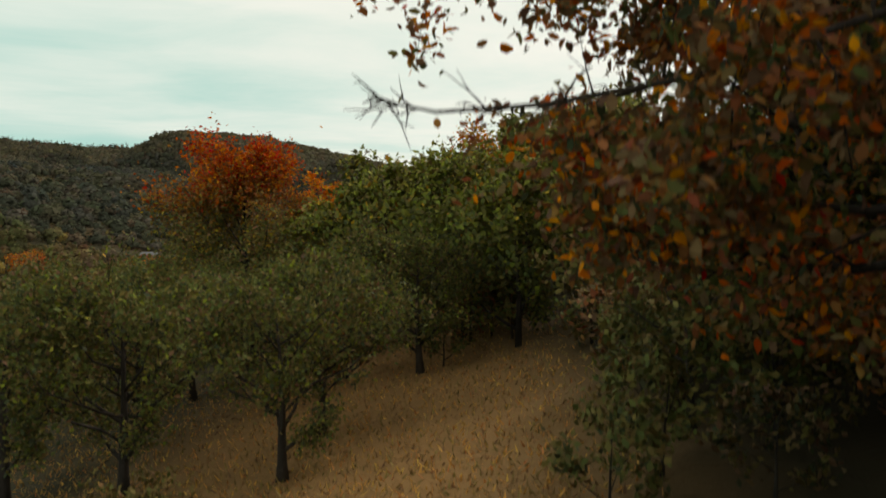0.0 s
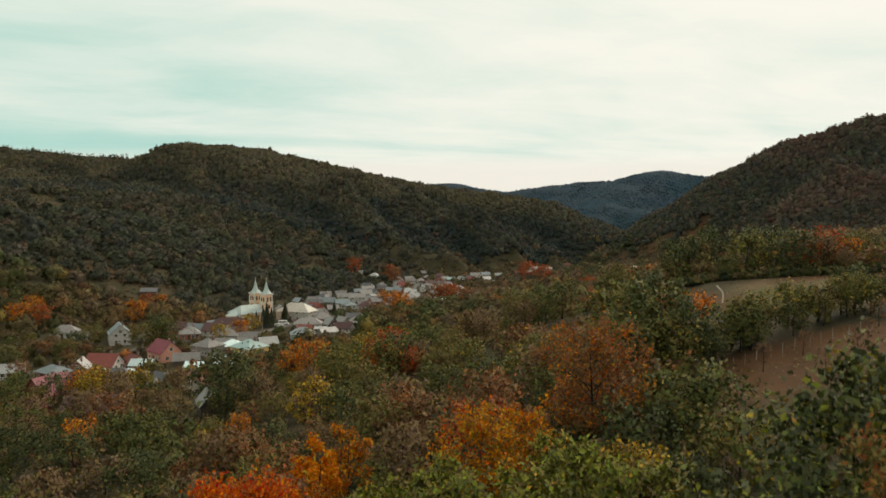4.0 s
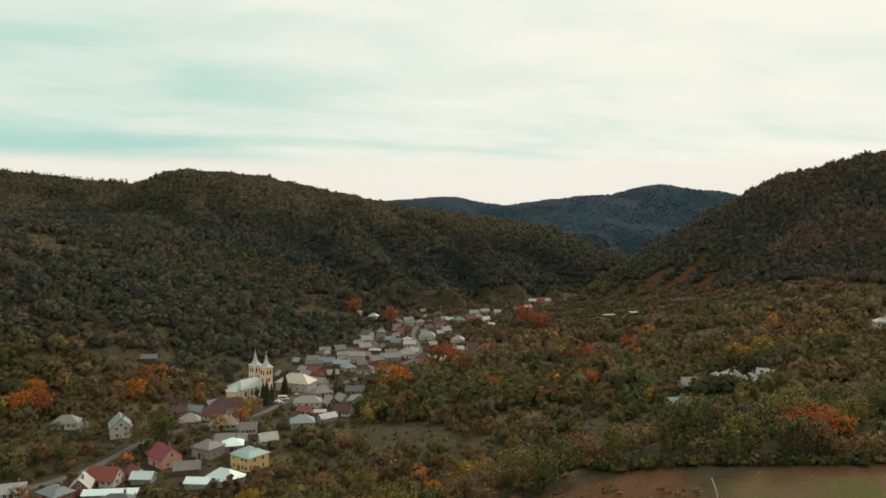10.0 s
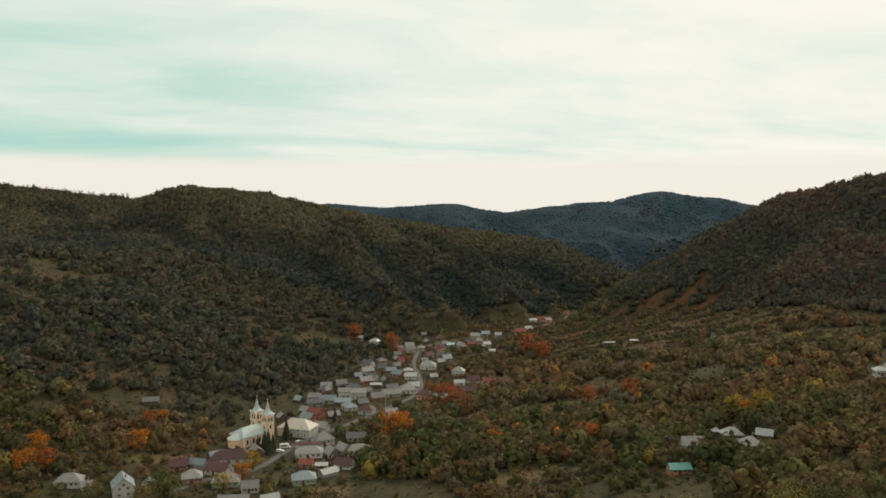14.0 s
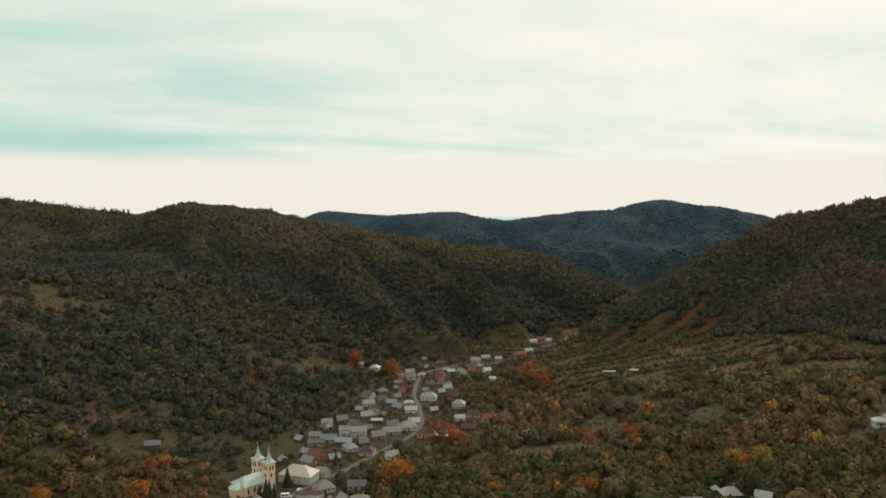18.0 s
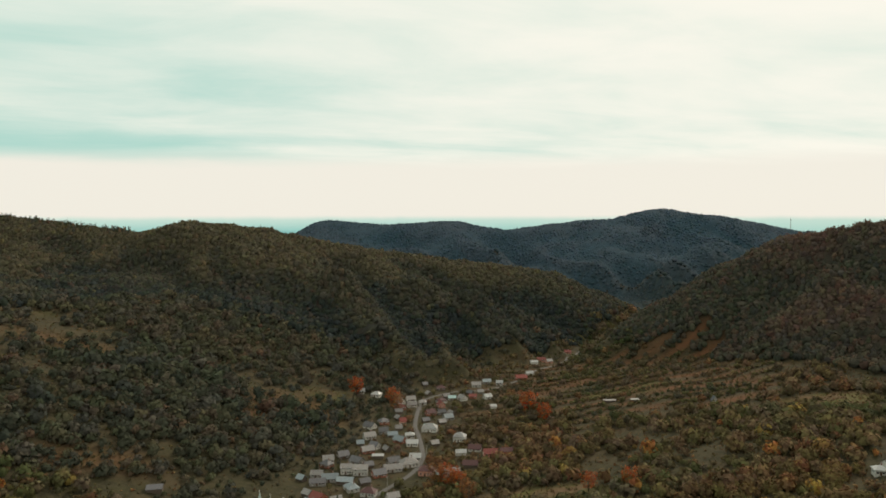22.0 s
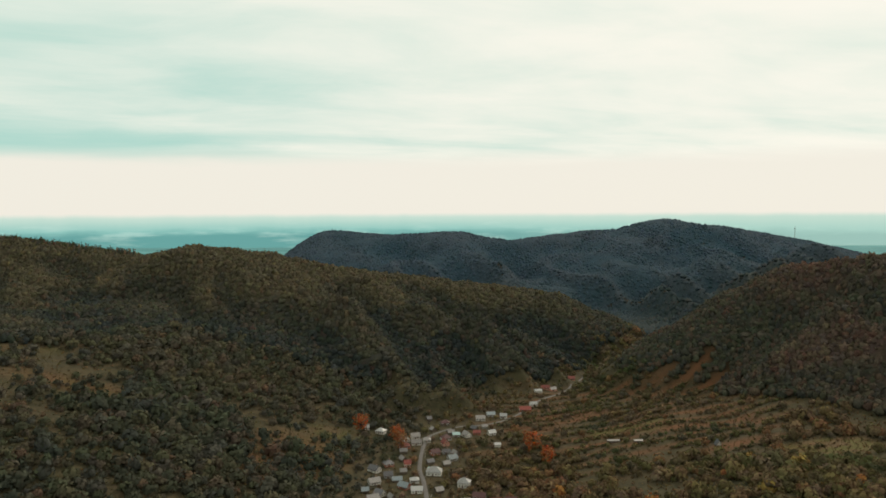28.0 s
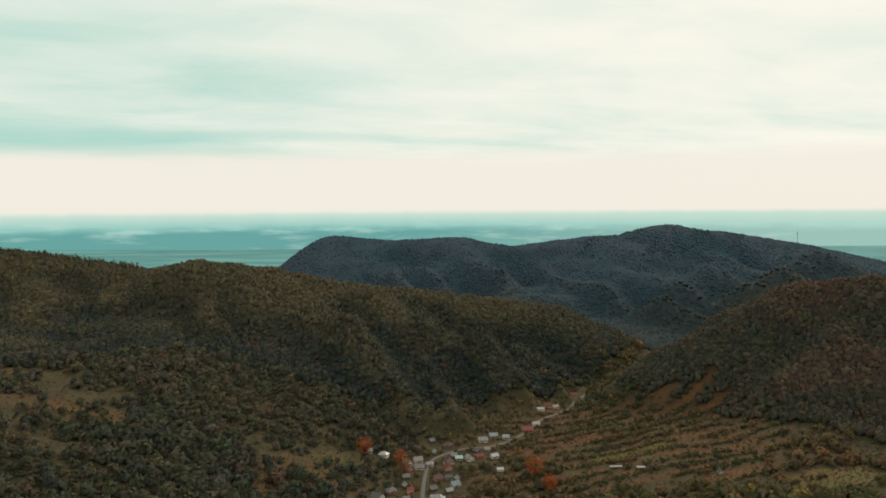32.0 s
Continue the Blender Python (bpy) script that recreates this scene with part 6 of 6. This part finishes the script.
# ---- small things in the fields ----
STAKE = Solid().tube([(0, 0, -0.3), (0.02, 0, 1.5)], [0.04, 0.03], 6).mesh("field_stake", POLE)
for i in range(16):
    x, y = 35.5 + i * 1.55, 96.5 - 0.25 * i + 0.4 * math.sin(i * 2.1)
    s = new("field_stake", STAKE)
    s.matrix_basis = pose(x, y, float(ground(x, y)), 4 * math.sin(i), 3 * math.cos(i * 1.7), 0)
    tagged(s, "pale wooden stake at the edge of the field", "stake", "stakes along the field")
SAPLING = grow(97, 3.4, 1.2, 0.3, 500, 0.2, dict(brown=3, grey=3, rust=1), 0.9, 9, 0.02)
for i, (x, y) in enumerate([(44.7, 84), (49, 85), (40.5, 91), (53, 90), (46, 92), (58, 96)]):
    tree(SAPLING, x, y, i * 70, 0.8 + 0.1 * (i % 3), "young thin fruit tree with brown leaves in the field", "sapling", "tree", "saplings in the field")
# the clipped hedge between the fields
q = np.random.default_rng(17)
path = np.array([(18, 205), (28, 200), (36, 186), (42, 172), (52, 163), (60, 156), (70, 153), (84, 151), (98, 150)], float)
s = q.random(700) * (len(path) - 1)
i = s.astype(int)
hx, hy = (path[i] + (path[i + 1] - path[i]) * (s - i)[:, None]).T
hx, hy = hx + q.normal(0, 0.7, 700), hy + q.normal(0, 0.7, 700)
woods("field_hedge", hx, hy, q.uniform(1.6, 3.2, 700), q.uniform(1.8, 3.4, 700), shades(q, 700, dict(green=4, olive=3, dark=3, brown=1)), 2, 14, 0.34, "thick green hedge between the fields", seed=19)

# stubble and rough grass in the two fields of the brow
q = np.random.default_rng(29)
n = 14000
fx, fy = q.uniform(14, 112, n), q.uniform(76, 172, n)
m = q.random(n) < np.maximum(fields(fx, fy), bare_banks(fx, fy)) * 1.1
fx, fy = fx[m], fy[m]
n = len(fx)
at = np.stack([fx, fy, ground(fx, fy) - 0.05], 1)
a = q.uniform(0, 2 * np.pi, n)
side = np.stack([np.cos(a), np.sin(a), np.zeros(n)], 1) * q.uniform(0.08, 0.24, (n, 1))
tip = np.stack([q.normal(0, 0.3, n), q.normal(0.25, 0.3, n), q.uniform(0.05, 0.16, n)], 1)
v = np.stack([at - side, at + side, at + tip + side * 0.5, at + tip - side * 0.5], 1).reshape(-1, 3)
me = mesh_of("field_grass", v, np.arange(n * 4).reshape(-1, 4), (LEAF,))
tint = np.where((bumps(fx, fy, 16) + 0.02 * (96 - fx) > -0.1)[:, None], shades(q, n, dict(olive=4, green=3, straw=2)), shades(q, n, dict(brown=4, olive=3, straw=2), 0.1))
per_vertex(me, "leaf_colour", np.concatenate([np.repeat(tint * 0.9, 4, 0), np.ones((n * 4, 1))], 1), "FLOAT_COLOR")
tagged(new("field_grass", me), "rough olive and brown grass of the fields", "grass", kind="stuff")

# grass on the open brow
q = np.random.default_rng(23)
n = 26000
gy = 12 + 34 * q.random(n) ** 1.2
gx = q.uniform(-0.62, 0.62, n) * gy
m = gx < 2.0 + 2.5 * q.random(n) + 0.12 * (gy - 12)
gx, gy = gx[m], gy[m]
n = len(gx)
at = np.stack([gx, gy, ground(gx, gy) - 0.03], 1)
a = q.uniform(0, 2 * np.pi, n)
side = np.stack([np.cos(a), np.sin(a), np.zeros(n)], 1) * q.uniform(0.02, 0.05, (n, 1))
tip = np.stack([q.normal(0, 0.12, n), q.normal(0, 0.12, n), q.uniform(0.08, 0.24, n)], 1)
v = np.stack([at - side, at + side, at + tip + side * 0.2, at + tip - side * 0.2], 1).reshape(-1, 3)
me = mesh_of("meadow_grass", v, np.arange(n * 4).reshape(-1, 4), (LEAF,))
per_vertex(me, "leaf_colour", np.concatenate([np.repeat(shades(q, n, dict(hay=4, straw=4, olive=1.5, brown=1.5)), 4, 0), np.ones((n * 4, 1))], 1), "FLOAT_COLOR")
tagged(new("meadow_grass", me), "dry yellow-brown autumn grass on the brow", "grass", kind="stuff")
